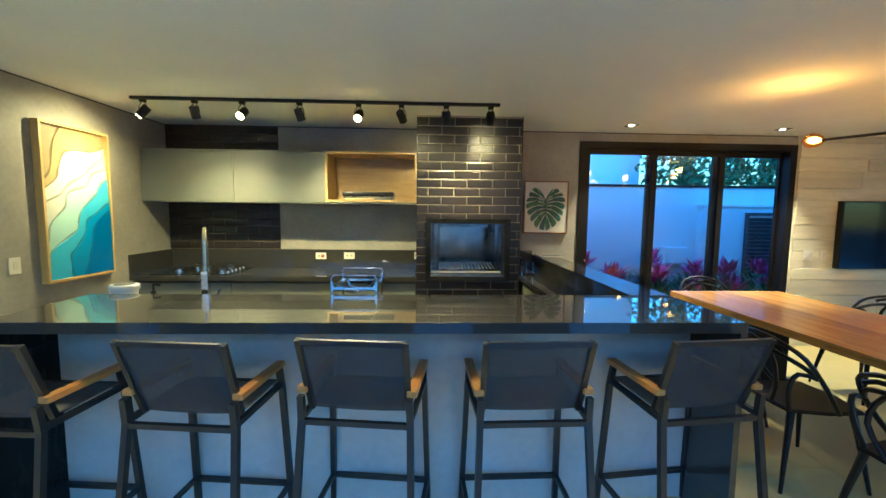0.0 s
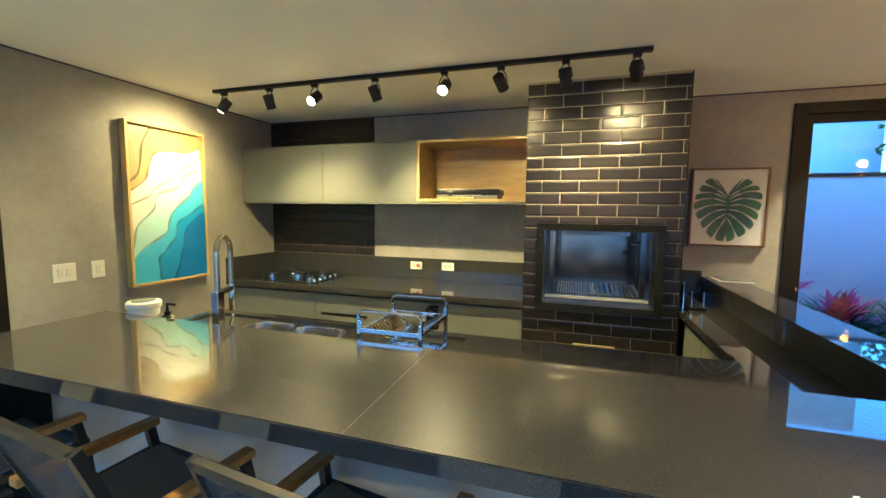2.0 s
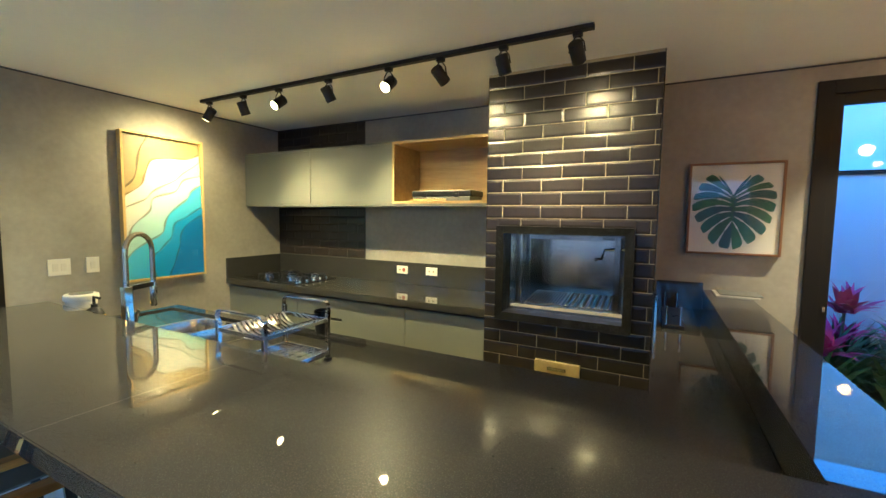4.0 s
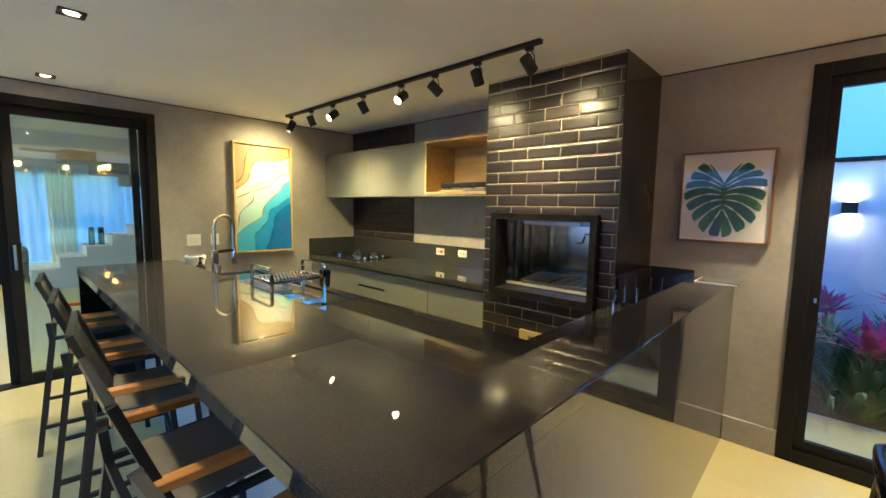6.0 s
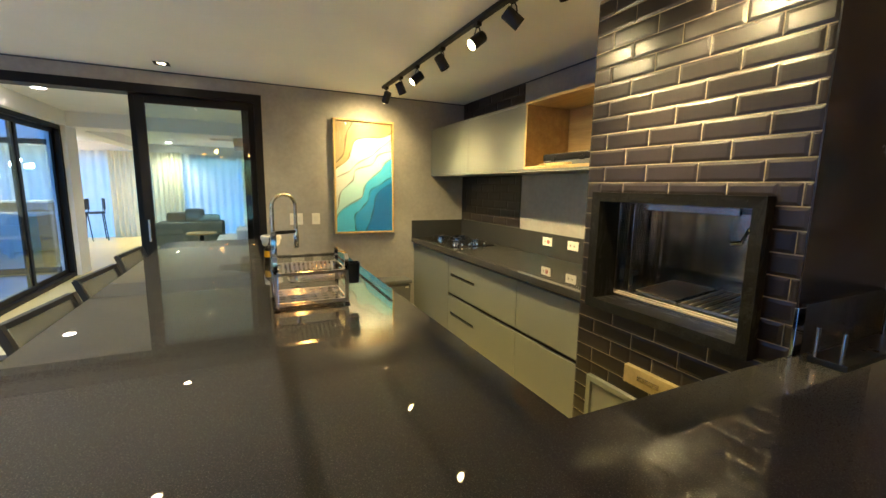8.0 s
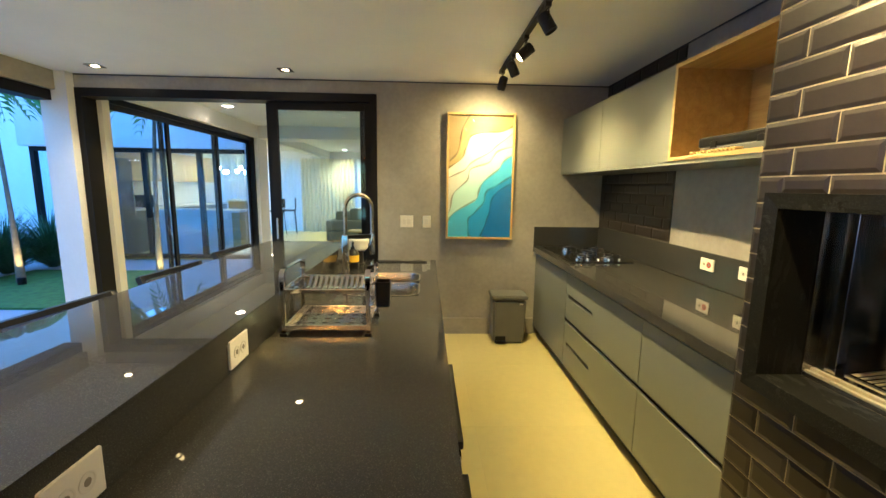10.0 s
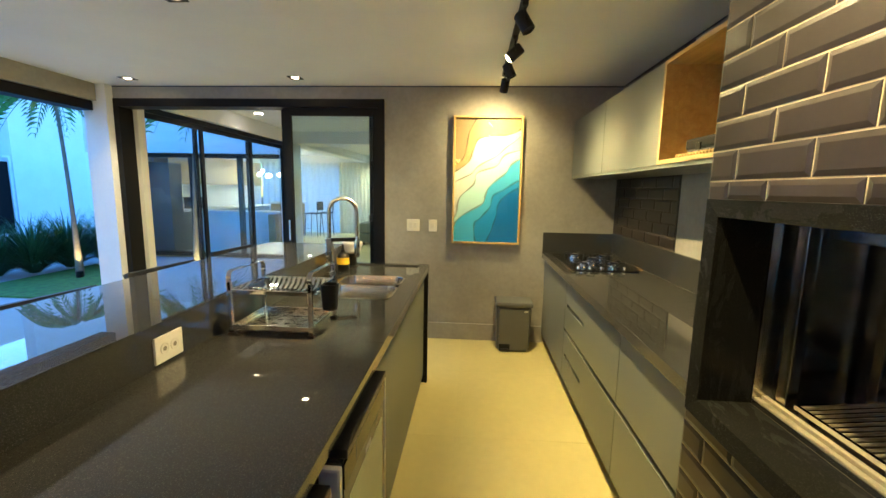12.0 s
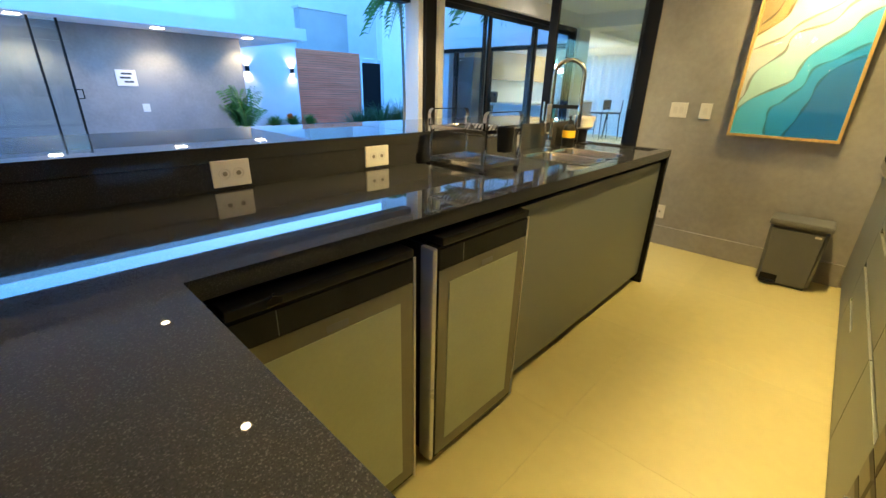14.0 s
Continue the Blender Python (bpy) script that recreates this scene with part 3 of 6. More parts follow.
plate = part("ash_drawer", box(0.256, 0.528, CY - 0.022, CY + 0.006, 0.541, 0.630, 0.002), BRASSY, column, "brushed brass-toned ash drawer front")
part("finger_pull", box(0.335, 0.45, CY - 0.027, CY - 0.0222, 0.575, 0.600, 0.002), NICKEL, plate)
lower = part("lower_door", frame_box(bmesh.new(), 0.015, 0.80, 0.06, 0.47, 0.03, CY - 0.022, CY + 0.006, 0.002), CABINET, column, "sage-grey framed door")
part("door_panel", box(0.053, 0.762, CY - 0.014, CY + 0.004, 0.098, 0.432, 0.0015), CABINET, lower)
# dark sheet standing in for the shade between frame and panel
part("gap_shadow", box(0.046, 0.769, CY - 0.004, CY + 0.003, 0.091, 0.439), CAB_DARK, lower)

# ---- north worktop, cabinets ----
top = thing("north_worktop", "polished black granite worktop with upstands along the back wall", "worktop")
part("slab", box(WX + 0.001, CX0 - 0.001, 3.93, NY - 0.001, BACK - 0.05, BACK, 0.002), GRANITE, top)
part("back_upstand", box(WX + 0.022, CX0 - 0.002, NY - 0.021, NY - 0.001, BACK + 0.001, 1.10, 0.001), GRANITE, top)
part("side_upstand", box(WX + 0.001, WX + 0.021, 3.932, NY - 0.001, BACK + 0.001, 1.095, 0.001), GRANITE, top)
FY = 3.962


def ring_panel(outer, hole, z0, z1):
    """A flat plate with one rectangular hole; rectangles are x0, x1, y0, y1."""
    bm = bmesh.new()
    rects = [[(r[0], r[2]), (r[1], r[2]), (r[1], r[3]), (r[0], r[3])] for r in (outer, hole)]
    lay = [[[bm.verts.new((x, y, z)) for x, y in r] for r in rects] for z in (z0, z1)]
    for j in range(4):
        k = (j + 1) % 4
        for o, h in lay:
            bm.faces.new((o[j], o[k], h[k], h[j]))
        for q in (0, 1):
            bm.faces.new((lay[0][q][j], lay[0][q][k], lay[1][q][k], lay[1][q][j]))
    return bm


def base_unit(x0, x1, fronts, handles, label):
    """A base cabinet with lacquered fronts: fronts are (z0, z1), handles (x0, x1, z)."""
    u = thing("base_cabinet", label, "cabinet", "back wall base cabinets")
    part("body", box(x0, x1, FY + 0.024, NY - 0.002, 0.085, BACK - 0.051), CAB_DARK, u)
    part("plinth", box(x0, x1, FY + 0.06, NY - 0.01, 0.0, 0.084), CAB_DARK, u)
    for z0, z1 in fronts:
        bm = bmesh.new()
        cut = [h for h in handles if z0 < h[2] < z1]
        if cut:
            a, b, hz = cut[0]
            bm.free()
            bm = ring_panel((x0 + 0.002, x1 - 0.002, z0, z1), (a, b, hz - 0.014, hz + 0.014), FY, FY + 0.02)
            for v in bm.verts:
                v.co = Vector((v.co.x, v.co.z, v.co.y))
        else:
            add_box(bm, x0 + 0.002, x1 - 0.002, FY, FY + 0.02, z0, z1, 0.0015)
        part("drawer_front" if len(fronts) > 1 else "cabinet_door", bm, CABINET, u)
    return u


base_unit(WX + 0.003, -1.872, [(0.09, 0.825)], [], "wide sage-grey cabinet under the cooktop")
base_unit(-1.870, -0.752, [(0.09, 0.445), (0.475, 0.825)], [(-1.815, -1.37, 0.655), (-1.815, -1.37, 0.278)], "sage-grey drawer unit with slot handles")
base_unit(-0.750, CX0 - 0.004, [(0.09, 0.445), (0.475, 0.825)], [], "sage-grey drawer unit beside the tiled column")

cook = thing("cooktop", "black glass gas cooktop with five burners, let into the worktop", "cooktop")
part("glass_plate", box(-2.66, -1.90, 4.00, 4.49, BACK + 0.0005, BACK + 0.008, 0.003), FRIDGE_DARKGLASS, cook)
for bx, by, s in ((-2.46, 4.15, 1.0), (-2.25, 4.25, 1.25), (-2.40, 4.37, 0.85), (-2.03, 4.12, 0.9), (-2.05, 4.35, 1.0)):
    b = part("burner", lathe([(0.048 * s, 0), (0.048 * s, 0.010), (0.036 * s, 0.015), (0.036 * s, 0.030)], (bx, by, BACK + 0.008), 20), CHROME, cook, "chrome burner ring", True)
    part("burner_cap", lathe([(0.034 * s, 0), (0.036 * s, 0.004), (0.030 * s, 0.010), (0.010 * s, 0.011)], (bx, by, BACK + 0.0385), 20), PLASTIC_BLACK, b, "", True)
    for k in range(4):
        a = math.pi / 4 + k * math.pi / 2
        c, s2 = math.cos(a), math.sin(a)
        part("trivet_arm", tube([(bx + 0.095 * c, by + 0.095 * s2, BACK + 0.010), (bx + 0.090 * c, by + 0.090 * s2, BACK + 0.052), (bx + 0.03 * c, by + 0.03 * s2, BACK + 0.056)], 0.004, 6), TRACK_BLACK, b)
for k in range(5):
    part("knob", lathe([(0.016, 0), (0.015, 0.018), (0.012, 0.022)], (-1.945, 4.06 + 0.085 * k, BACK + 0.008), 16), CHROME, cook, "", True)
switch_plate("wall_socket", "cream socket plate with a red insert on the upstand", pose(-1.168, NY - 0.0215, 1.030), 0.115, 0.072, 0, 2, 1)
switch_plate("wall_socket", "cream socket plate on the upstand", pose(-0.857, NY - 0.0215, 1.034), 0.115, 0.072, 0, 2)
switch_plate("wall_socket", "small cream socket plate by the tiled column", pose(-0.122, NY - 0.0215, 1.04), 0.03, 0.08, 0, 1)

# wall cabinet run
CZ0, CZ1, CFY = 1.602, 2.115, 4.167


def wall_unit(x0, x1, label):
    u = thing("wall_cabinet", label, "wall cabinet", "wall cabinets")
    part("body", box(x0, x1, CFY + 0.021, NY - 0.001, CZ0 + 0.018, CZ1), CABINET, u)
    part("cabinet_door", box(x0 + 0.0015, x1 - 0.0015, CFY, CFY + 0.019, CZ0 + 0.018, CZ1 - 0.016, 0.0015), CABINET, u)
    part("bottom_rail", box(x0, x1, CFY + 0.006, NY - 0.002, CZ0, CZ0 + 0.0175), CABINET, u)
    part("top_rail", box(x0, x1, CFY + 0.004, CFY + 0.022, CZ1 - 0.014, CZ1 + 0.004), CABINET, u)
    return u


wall_unit(WX + 0.002, -1.912, "sage-grey wall cabinet with a flap door, closed")
wall_unit(-1.910, -1.014, "sage-grey wall cabinet with a flap door, closed")
niche = thing("open_shelf_box", "open oak-veneered shelf box beside the wall cabinets", "shelf")
x0, x1 = -1.012, CX0 - 0.006
part("side", box(x0, x0 + 0.02, CFY - 0.004, NY - 0.02, CZ0 + 0.02, CZ1), OAK, niche)
part("side", box(x1 - 0.02, x1, CFY - 0.004, NY - 0.02, CZ0 + 0.02, CZ1), OAK, niche)
part("top", box(x0 + 0.02, x1 - 0.02, CFY - 0.004, NY - 0.02, CZ1 - 0.02, CZ1), OAK, niche)
part("shelf", box(x0 + 0.02, x1 - 0.02, CFY - 0.004, NY - 0.02, CZ0 + 0.02, CZ0 + 0.04), OAK, niche)
part("back_panel", box(x0, x1, NY - 0.02, NY - 0.002, CZ0 + 0.02, CZ1), OAK, niche)
part("bottom_rail", box(x0, x1, CFY + 0.006, NY - 0.002, CZ0, CZ0 + 0.0195), CABINET, niche, "sage-grey lower rail")
case = thing("skewer_case", "flat black plastic case lying in the oak shelf box", "case")
zc = CZ0 + 0.04
part("case_lid", box(-0.86, -0.34, 4.22, 4.47, zc + 0.035, zc + 0.085, 0.012), PLASTIC_BLACK, case)
part("case_base", box(-0.85, -0.35, 4.225, 4.465, zc + 0.0005, zc + 0.034, 0.006), BIN_GREY, case)
for lx in (-0.74, -0.46):
    part("latch", box(lx - 0.02, lx + 0.02, 4.214, 4.2195, zc + 0.03, zc + 0.06, 0.002), PLASTIC_BLACK, case)
comb = thing("wooden_skewers", "row of wooden skewers lying before the case", "skewers")
for k in range(13):
    part("skewer", tube([(-0.84 + 0.024 * k, 4.175, zc + 0.010), (-0.84 + 0.024 * k, 4.212, zc + 0.010)], 0.008, 6), PALE_WOOD, comb)

# ---- island: bar, counters, panels ----
BX0, BX1, BY0, BY1, RX = -1.85, 1.42, 1.71, 2.30, 1.19


def slab(points, z0, z1, bevel=0.003):
    """A flat slab over an outline."""
    bm = bmesh.new()
    low = [bm.verts.new((x, y, z0)) for x, y in points]
    top = [bm.verts.new((x, y, z1)) for x, y in points]
    bm.faces.new(top)
    bm.faces.new(list(reversed(low)))
    n = len(points)
    for i in range(n):
        bm.faces.new((low[i], low[(i + 1) % n], top[(i + 1) % n], top[i]))
    if bevel:
        bmesh.ops.bevel(bm, geom=[e for e in bm.edges if all(v in top for v in e.verts)], offset=bevel, segments=2, affect="EDGES")
    return bm


base = thing("bar_counter", "L-shaped black granite bar with a grey cement front", "bar")
part("bar_top", slab([(BX0, BY0), (BX1, BY0), (BX1, NY - 0.002), (RX, NY - 0.002), (RX, BY1), (BX0, BY1)], BAR - 0.048, BAR), GRANITE, base, "polished black granite bar top")
part("slab_joint", box(-0.2357, -0.2349, BY0 + 0.004, BY1 - 0.004, BAR - 0.01, BAR + 0.0004), BIN_GREY, base, "thin grey joint between the slabs")
part("cement_front", box(BX0 + 0.031, BX1 - 0.031, 2.05, 2.26, 0.0, BAR - 0.049), CEMENT_BAR, base, "grey cement front")
# west panels take the darker, duller granite so they stay black as if unlit
part("end_panel", box(BX0, BX0 + 0.03, BY0 + 0.003, 2.935, 0.0, LOW - 0.046), GRANITE_RAW, base)
part("end_panel", box(BX0, BX0 + 0.03, BY0 + 0.003, BY1 - 0.002, LOW - 0.045, BAR - 0.049), GRANITE_RAW, base)
part("end_panel", box(BX1 - 0.03, BX1, BY0 + 0.003, NY - 0.003, 0.0, BAR - 0.049), GRANITE, base, "polished black granite side panel")
part("upstand", box(BX0 + 0.031, RX, 2.262, BY1 - 0.003, LOW - 0.04, BAR - 0.049), GRANITE, base)
part("upstand", box(RX + 0.003, RX + 0.03, BY1, NY - 0.003, LOW - 0.04, BAR - 0.049), GRANITE, base)
part("column_upstand", box(CX1 + 0.007, CX1 + 0.020, CY + 0.03, NY - 0.016, LOW + 0.001, 1.105), GRANITE, base, "black granite upstand on the column side")
part("wall_upstand", box(CX1 + 0.021, RX + 0.002, NY - 0.016, NY - 0.002, LOW + 0.001, 1.105), GRANITE, base, "black granite upstand on the wall")
counter = thing("low_counter", "lower black granite counter with a sunken wet area", "worktop")
SX0, SX1, SY0, SY1 = -1.43, -0.86, 2.45, 2.83
for a in ((BX0, BX0 + 0.05, BY1 - 0.002, 2.94), (BX0 + 0.05, -0.25, 2.875, 2.94)):
    part("raised_rim", box(*a, LOW - 0.045, LOW), GRANITE, counter)
part("slab", slab([(-0.25, BY1 - 0.002), (RX + 0.002, BY1 - 0.002), (RX + 0.002, NY - 0.003), (0.905, NY - 0.003), (0.905, 2.94), (-0.25, 2.94)], LOW - 0.045, LOW, 0.002), GRANITE, counter)
part("wet_area", ring_panel((BX0 + 0.05, -0.25, BY1 - 0.002, 2.875), (SX0, SX1, SY0, SY1), LOW - 0.045, LOW - 0.010), GRANITE, counter, "sunken granite wet area")


def bowl(x0, x1, y0, y1, depth, r=0.07):
    """An open rounded steel bowl with a thin rim."""
    bm = bmesh.new()
    rings = []
    for inset, z in ((-0.012, 0.002), (0.0, 0.002), (0.003, -0.004), (0.006, -depth + 0.02), (0.03, -depth), (0.085, -depth)):
        ring = []
        rr = max(0.02, r - inset)
        a0, a1, b0, b1 = x0 + inset, x1 - inset, y0 + inset, y1 - inset
        for cx, cy, s in ((a1 - rr, b1 - rr, 0), (a0 + rr, b1 - rr, 90), (a0 + rr, b0 + rr, 180), (a1 - rr, b0 + rr, 270)):
            for k in range(6):
                a = radians(s + 90 * k / 5)
                ring.append(bm.verts.new((cx + rr * math.cos(a), cy + rr * math.sin(a), LOW - 0.010 + z)))
        rings.append(ring)
    n = len(rings[0])
    for r0, r1 in zip(rings, rings[1:]):
        for j in range(n):
            bm.faces.new((r0[j], r0[(j + 1) % n], r1[(j + 1) % n], r1[j]))
    bm.faces.new(rings[-1])
    return bm


sink = thing("double_sink", "double-bowl polished steel sink let into black granite", "sink")
part("bowl", bowl(SX0 + 0.004, -1.172, SY0 + 0.004, SY1 - 0.004, 0.16), STEEL, sink, "", True)
part("bowl", bowl(-1.158, SX1 - 0.004, SY0 + 0.004, SY1 - 0.004, 0.16), STEEL, sink, "", True)
for x in (-1.30, -1.03):
    part("drain", lathe([(0.035, 0), (0.035, 0.003), (0.02, 0.004)], (x, 2.64, LOW - 0.169), 20), CHROME, sink, "", True)

# faucet with a high spring neck
fx, fy = -1.27, 2.385
fz = LOW - 0.010
faucet = thing("spring_faucet", "tall chrome kitchen faucet with an arched hose neck", "faucet")
part("base", lathe([(0.030, 0), (0.030, 0.008), (0.022, 0.012), (0.022, 0.05)], (fx, fy, fz), 20), CHROME, faucet, "", True)
part("body", box(fx - 0.019, fx + 0.019, fy - 0.019, fy + 0.019, fz + 0.05, fz + 0.262, 0.004), CHROME, faucet)
part("lever", tube([(fx + 0.022, fy, fz + 0.09), (fx + 0.05, fy + 0.01, fz + 0.10), (fx + 0.07, fy + 0.012, fz + 0.16)], 0.006, 8), CHROME, faucet, "", True)
hx, hy = -1.34, 2.535
arch = [(fx, fy, fz + 0.262)]
mid = Vector(((fx + hx) / 2, (fy + hy) / 2, fz + 0.42))
half = Vector((hx - fx, hy - fy, 0)) / 2
for k in range(15):
    a = math.pi * (1 - k / 14)
    arch.append(mid + half * math.cos(a) + Vector((0, 0, 0.082 * math.sin(a))))
arch.append((hx, hy, fz + 0.26))
part("hose_neck", tube(arch, 0.012, 10), NICKEL, faucet, "champagne-coloured hose neck", True)
bm = tube([(fx, fy, fz + 0.25), (hx, hy, fz + 0.25)], 0.011, square=True)
part("bracket", bm, PLASTIC_BLACK, faucet, "dark bracket arm")
part("spray_head", lathe([(0.013, 0), (0.017, 0.01), (0.017, 0.10), (0.012, 0.13)], (hx, hy, fz + 0.135), 16), CHROME, faucet, "", True)

# two-tier dish rack
rack = thing("dish_rack", "two-tier chrome dish rack standing on the low counter", "dish rack")
rx0, rx1, ry0, ry1 = -0.54, -0.29, 2.345, 2.655
for x in (rx0, rx1):
    for y in (ry0, ry1):
        part("post", box(x - 0.007, x + 0.007, y - 0.008, y + 0.008, LOW - 0.010 + 0.012, 1.125, 0.002), CHROME, rack)
        part("foot", box(x - 0.011, x + 0.011, y - 0.013, y + 0.013, LOW - 0.010 if x < -0.25 else LOW, LOW + 0.002, 0.002), PLASTIC_BLACK, rack, "black rubber foot")


def strap(points, y0, y1, thick):
    """A flat metal band that runs along x-z points and spans y0 to y1."""
    bm = bmesh.new()
    rows = []
    n = len(points)
    for i, (x, z) in enumerate(points):
        a, b = Vector(points[max(0, i - 1)]), Vector(points[min(n - 1, i + 1)])
        d = (b - a).normalized() * thick
        rows.append([bm.verts.new(p) for p in ((x, y0, z), (x, y1, z), (x + d.y, y1, z - d.x), (x + d.y, y0, z - d.x))])
    for r0, r1 in zip(rows, rows[1:]):
        for j in range(4):
            bm.faces.new((r0[j], r0[(j + 1) % 4], r1[(j + 1) % 4], r1[j]))
    bm.faces.new(rows[0])
    bm.faces.new(list(reversed(rows[-1])))
    return bm


for y in (ry0, ry1):
    pts = [(rx0 - 0.007, 1.09)]
    for cx, s0 in ((rx0 + 0.020, 180), (rx1 - 0.020, 90)):
        for k in range(6):
            a = radians(s0 - 18 * k)
            pts.append((cx + 0.027 * math.cos(a), 1.138 + 0.027 * math.sin(a)))
    pts.append((rx1 + 0.007, 1.09))
    part("hoop_handle", strap(pts, y - 0.009, y + 0.009, 0.004), CHROME, rack, "flat chrome hoop", True)
for z, rail in ((1.078, 0.016), (0.938, 0.020)):
    bm = bmesh.new()
    for a in ((rx0, rx1, ry0 - 0.004, ry0 + 0.004), (rx0, rx1, ry1 - 0.004, ry1 + 0.004), (rx0 - 0.004, rx0 + 0.004, ry0 + 0.004, ry1 - 0.004), (rx1 - 0.004, rx1 + 0.004, ry0 + 0.004, ry1 - 0.004)):
        add_box(bm, *a, z, z + rail, 0.0015)
    part("tray_frame", bm, CHROME, rack)
for k in range(12):
    y = ry0 + 0.045 + (ry1 - ry0 - 0.075) * k / 11
    pts = [(rx0 + 0.02 + (rx1 - rx0 - 0.025) * j / 10, 1.098 - 0.045 * math.sin(math.pi * min(1, j / 8.5)) ** 0.7 if j < 9 else 1.098) for j in range(11)]
    part("plate_slot", strap(pts, y - 0.0055, y + 0.0055, 0.0025), CHROME, rack, "", True)
part("plate_ledge", box(rx0 + 0.005, rx0 + 0.022, ry0 + 0.005, ry1 - 0.005, 1.086, 1.092, 0.001), CHROME, rack)
part("plate_ledge", box(rx1 - 0.022, rx1 - 0.005, ry0 + 0.005, ry1 - 0.005, 1.086, 1.092, 0.001), CHROME, rack)
bm = bmesh.new()
xs = [rx0 + 0.005 + (rx1 - rx0 - 0.010) * k / 15 for k in range(16)]
for k in range(15):
    if k % 3 != 1:
        add_box(bm, xs[k], xs[k + 1], ry0 + 0.005, ry1 - 0.005, 0.938, 0.941)
    else:
        for j in range(7):
            y = ry0 + 0.005 + (ry1 - ry0 - 0.010) * j / 6
            add_box(bm, xs[k], xs[k + 1], max(ry0 + 0.005, y - 0.014), min(ry1 - 0.005, y + 0.014), 0.938, 0.941)
part("drip_tray", bm, STEEL, rack, "slotted steel drip tray")
bm = bmesh.new()
rings = []
for w, d, z in ((0.026, 0.026, 1.010), (0.031, 0.031, 1.110), (0.028, 0.028, 1.110), (0.024, 0.024, 1.016)):
    rings.append([bm.verts.new((rx1 - 0.075 + w * math.copysign(abs(math.cos(a)) ** 0.5, math.cos(a)), ry1 + 0.048 + d * math.copysign(abs(math.sin(a)) ** 0.5, math.sin(a)), z)) for a in [2 * math.pi * (j + 0.5) / 20 for j in range(20)]])
for r0, r1 in zip(rings, rings[1:]):
    for j in range(20):
        bm.faces.new((r0[j], r0[(j + 1) % 20], r1[(j + 1) % 20], r1[j]))
bm.faces.new(rings[0])
bm.faces.new(rings[-1])
cup = part("cutlery_cup", bm, PLASTIC_BLACK, rack, "black plastic cutlery cup", True)
part("cup_hook", strap([(rx1 - 0.085, 1.100), (rx1 - 0.065, 1.100)], ry1 + 0.003, ry1 + 0.020, 0.003), PLASTIC_BLACK, cup)
soap = thing("soap_dispenser", "black soap bottle with a yellow label on the counter", "soap bottle")
sx, sy, sz = -1.56, 2.375, LOW - 0.010
part("bottle", lathe([(0.038, 0), (0.042, 0.01), (0.042, 0.10), (0.030, 0.125), (0.014, 0.135), (0.014, 0.15)], (sx, sy, sz), 20), PLASTIC_BLACK, soap, "", True)
part("label_patch", lathe([(0.0425, 0), (0.0425, 0.045)], (sx, sy, sz + 0.05), 20), YELLOW, soap, "yellow label")
part("pump", tube([(sx, sy, sz + 0.15), (sx, sy, sz + 0.185), (sx + 0.035, sy + 0.01, sz + 0.18)], 0.007, 8), PLASTIC_BLACK, soap, "", True)
jar = thing("plastic_tub", "ivory plastic tub with a grey-topped lid on a dark stand", "tub")
jx, jy = -1.73, 2.39
part("stand", lathe([(0.045, 0), (0.045, 0.006), (0.030, 0.012), (0.030, 0.085), (0.045, 0.10)], (jx, jy, LOW - 0.010), 24), PLASTIC_BLACK, jar, "dark stand", True)
part("tub", lathe([(0.045, 0.101), (0.062, 0.115), (0.066, 0.150)], (jx, jy, LOW - 0.010), 28), JAR_WHITE, jar, "", True)
jl = part("lid", lathe([(0.070, 0.151), (0.073, 0.155), (0.073, 0.178), (0.066, 0.184)], (jx, jy, LOW - 0.010), 28), JAR_WHITE, jar, "", True)
part("lid_inlay", lathe([(0.050, 0.1845), (0.050, 0.187)], (jx, jy, LOW - 0.010), 28), BIN_GREY, jl, "grey inlay")

for cx in (0.569, -0.019):
    switch_plate("counter_socket", "double cream socket plate on the black upstand", pose(cx, BY1 - 0.003, 0.976, 0, 0, 180), 0.118, 0.084, 0, 2)

# island cabinets on the kitchen side
iy = 2.905
unit = thing("island_cabinet", "plain sage-grey cabinet under the sink counter", "cabinet")
part("body", box(BX0 + 0.032, -0.215, 2.32, iy - 0.021, 0.085, LOW - 0.20), CAB_DARK, unit)
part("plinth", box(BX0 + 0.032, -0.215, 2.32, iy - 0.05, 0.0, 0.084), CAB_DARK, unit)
part("cabinet_door", box(BX0 + 0.036, -0.219, iy - 0.02, iy, 0.065, 0.846, 0.0015), CABINET, unit)
unit = thing("side_cabinet", "sage-grey cabinet under the short counter", "cabinet")
part("body", box(0.957, RX, 3.0, NY - 0.004, 0.085, LOW - 0.047), CAB_DARK, unit)
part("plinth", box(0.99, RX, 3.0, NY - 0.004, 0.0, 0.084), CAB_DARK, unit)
for a, b in ((3.0, 3.52), (3.523, CY - 0.03)):
    part("cabinet_door", box(0.935, 0.956, a, b, 0.09, 0.838, 0.0015), CABINET, unit)


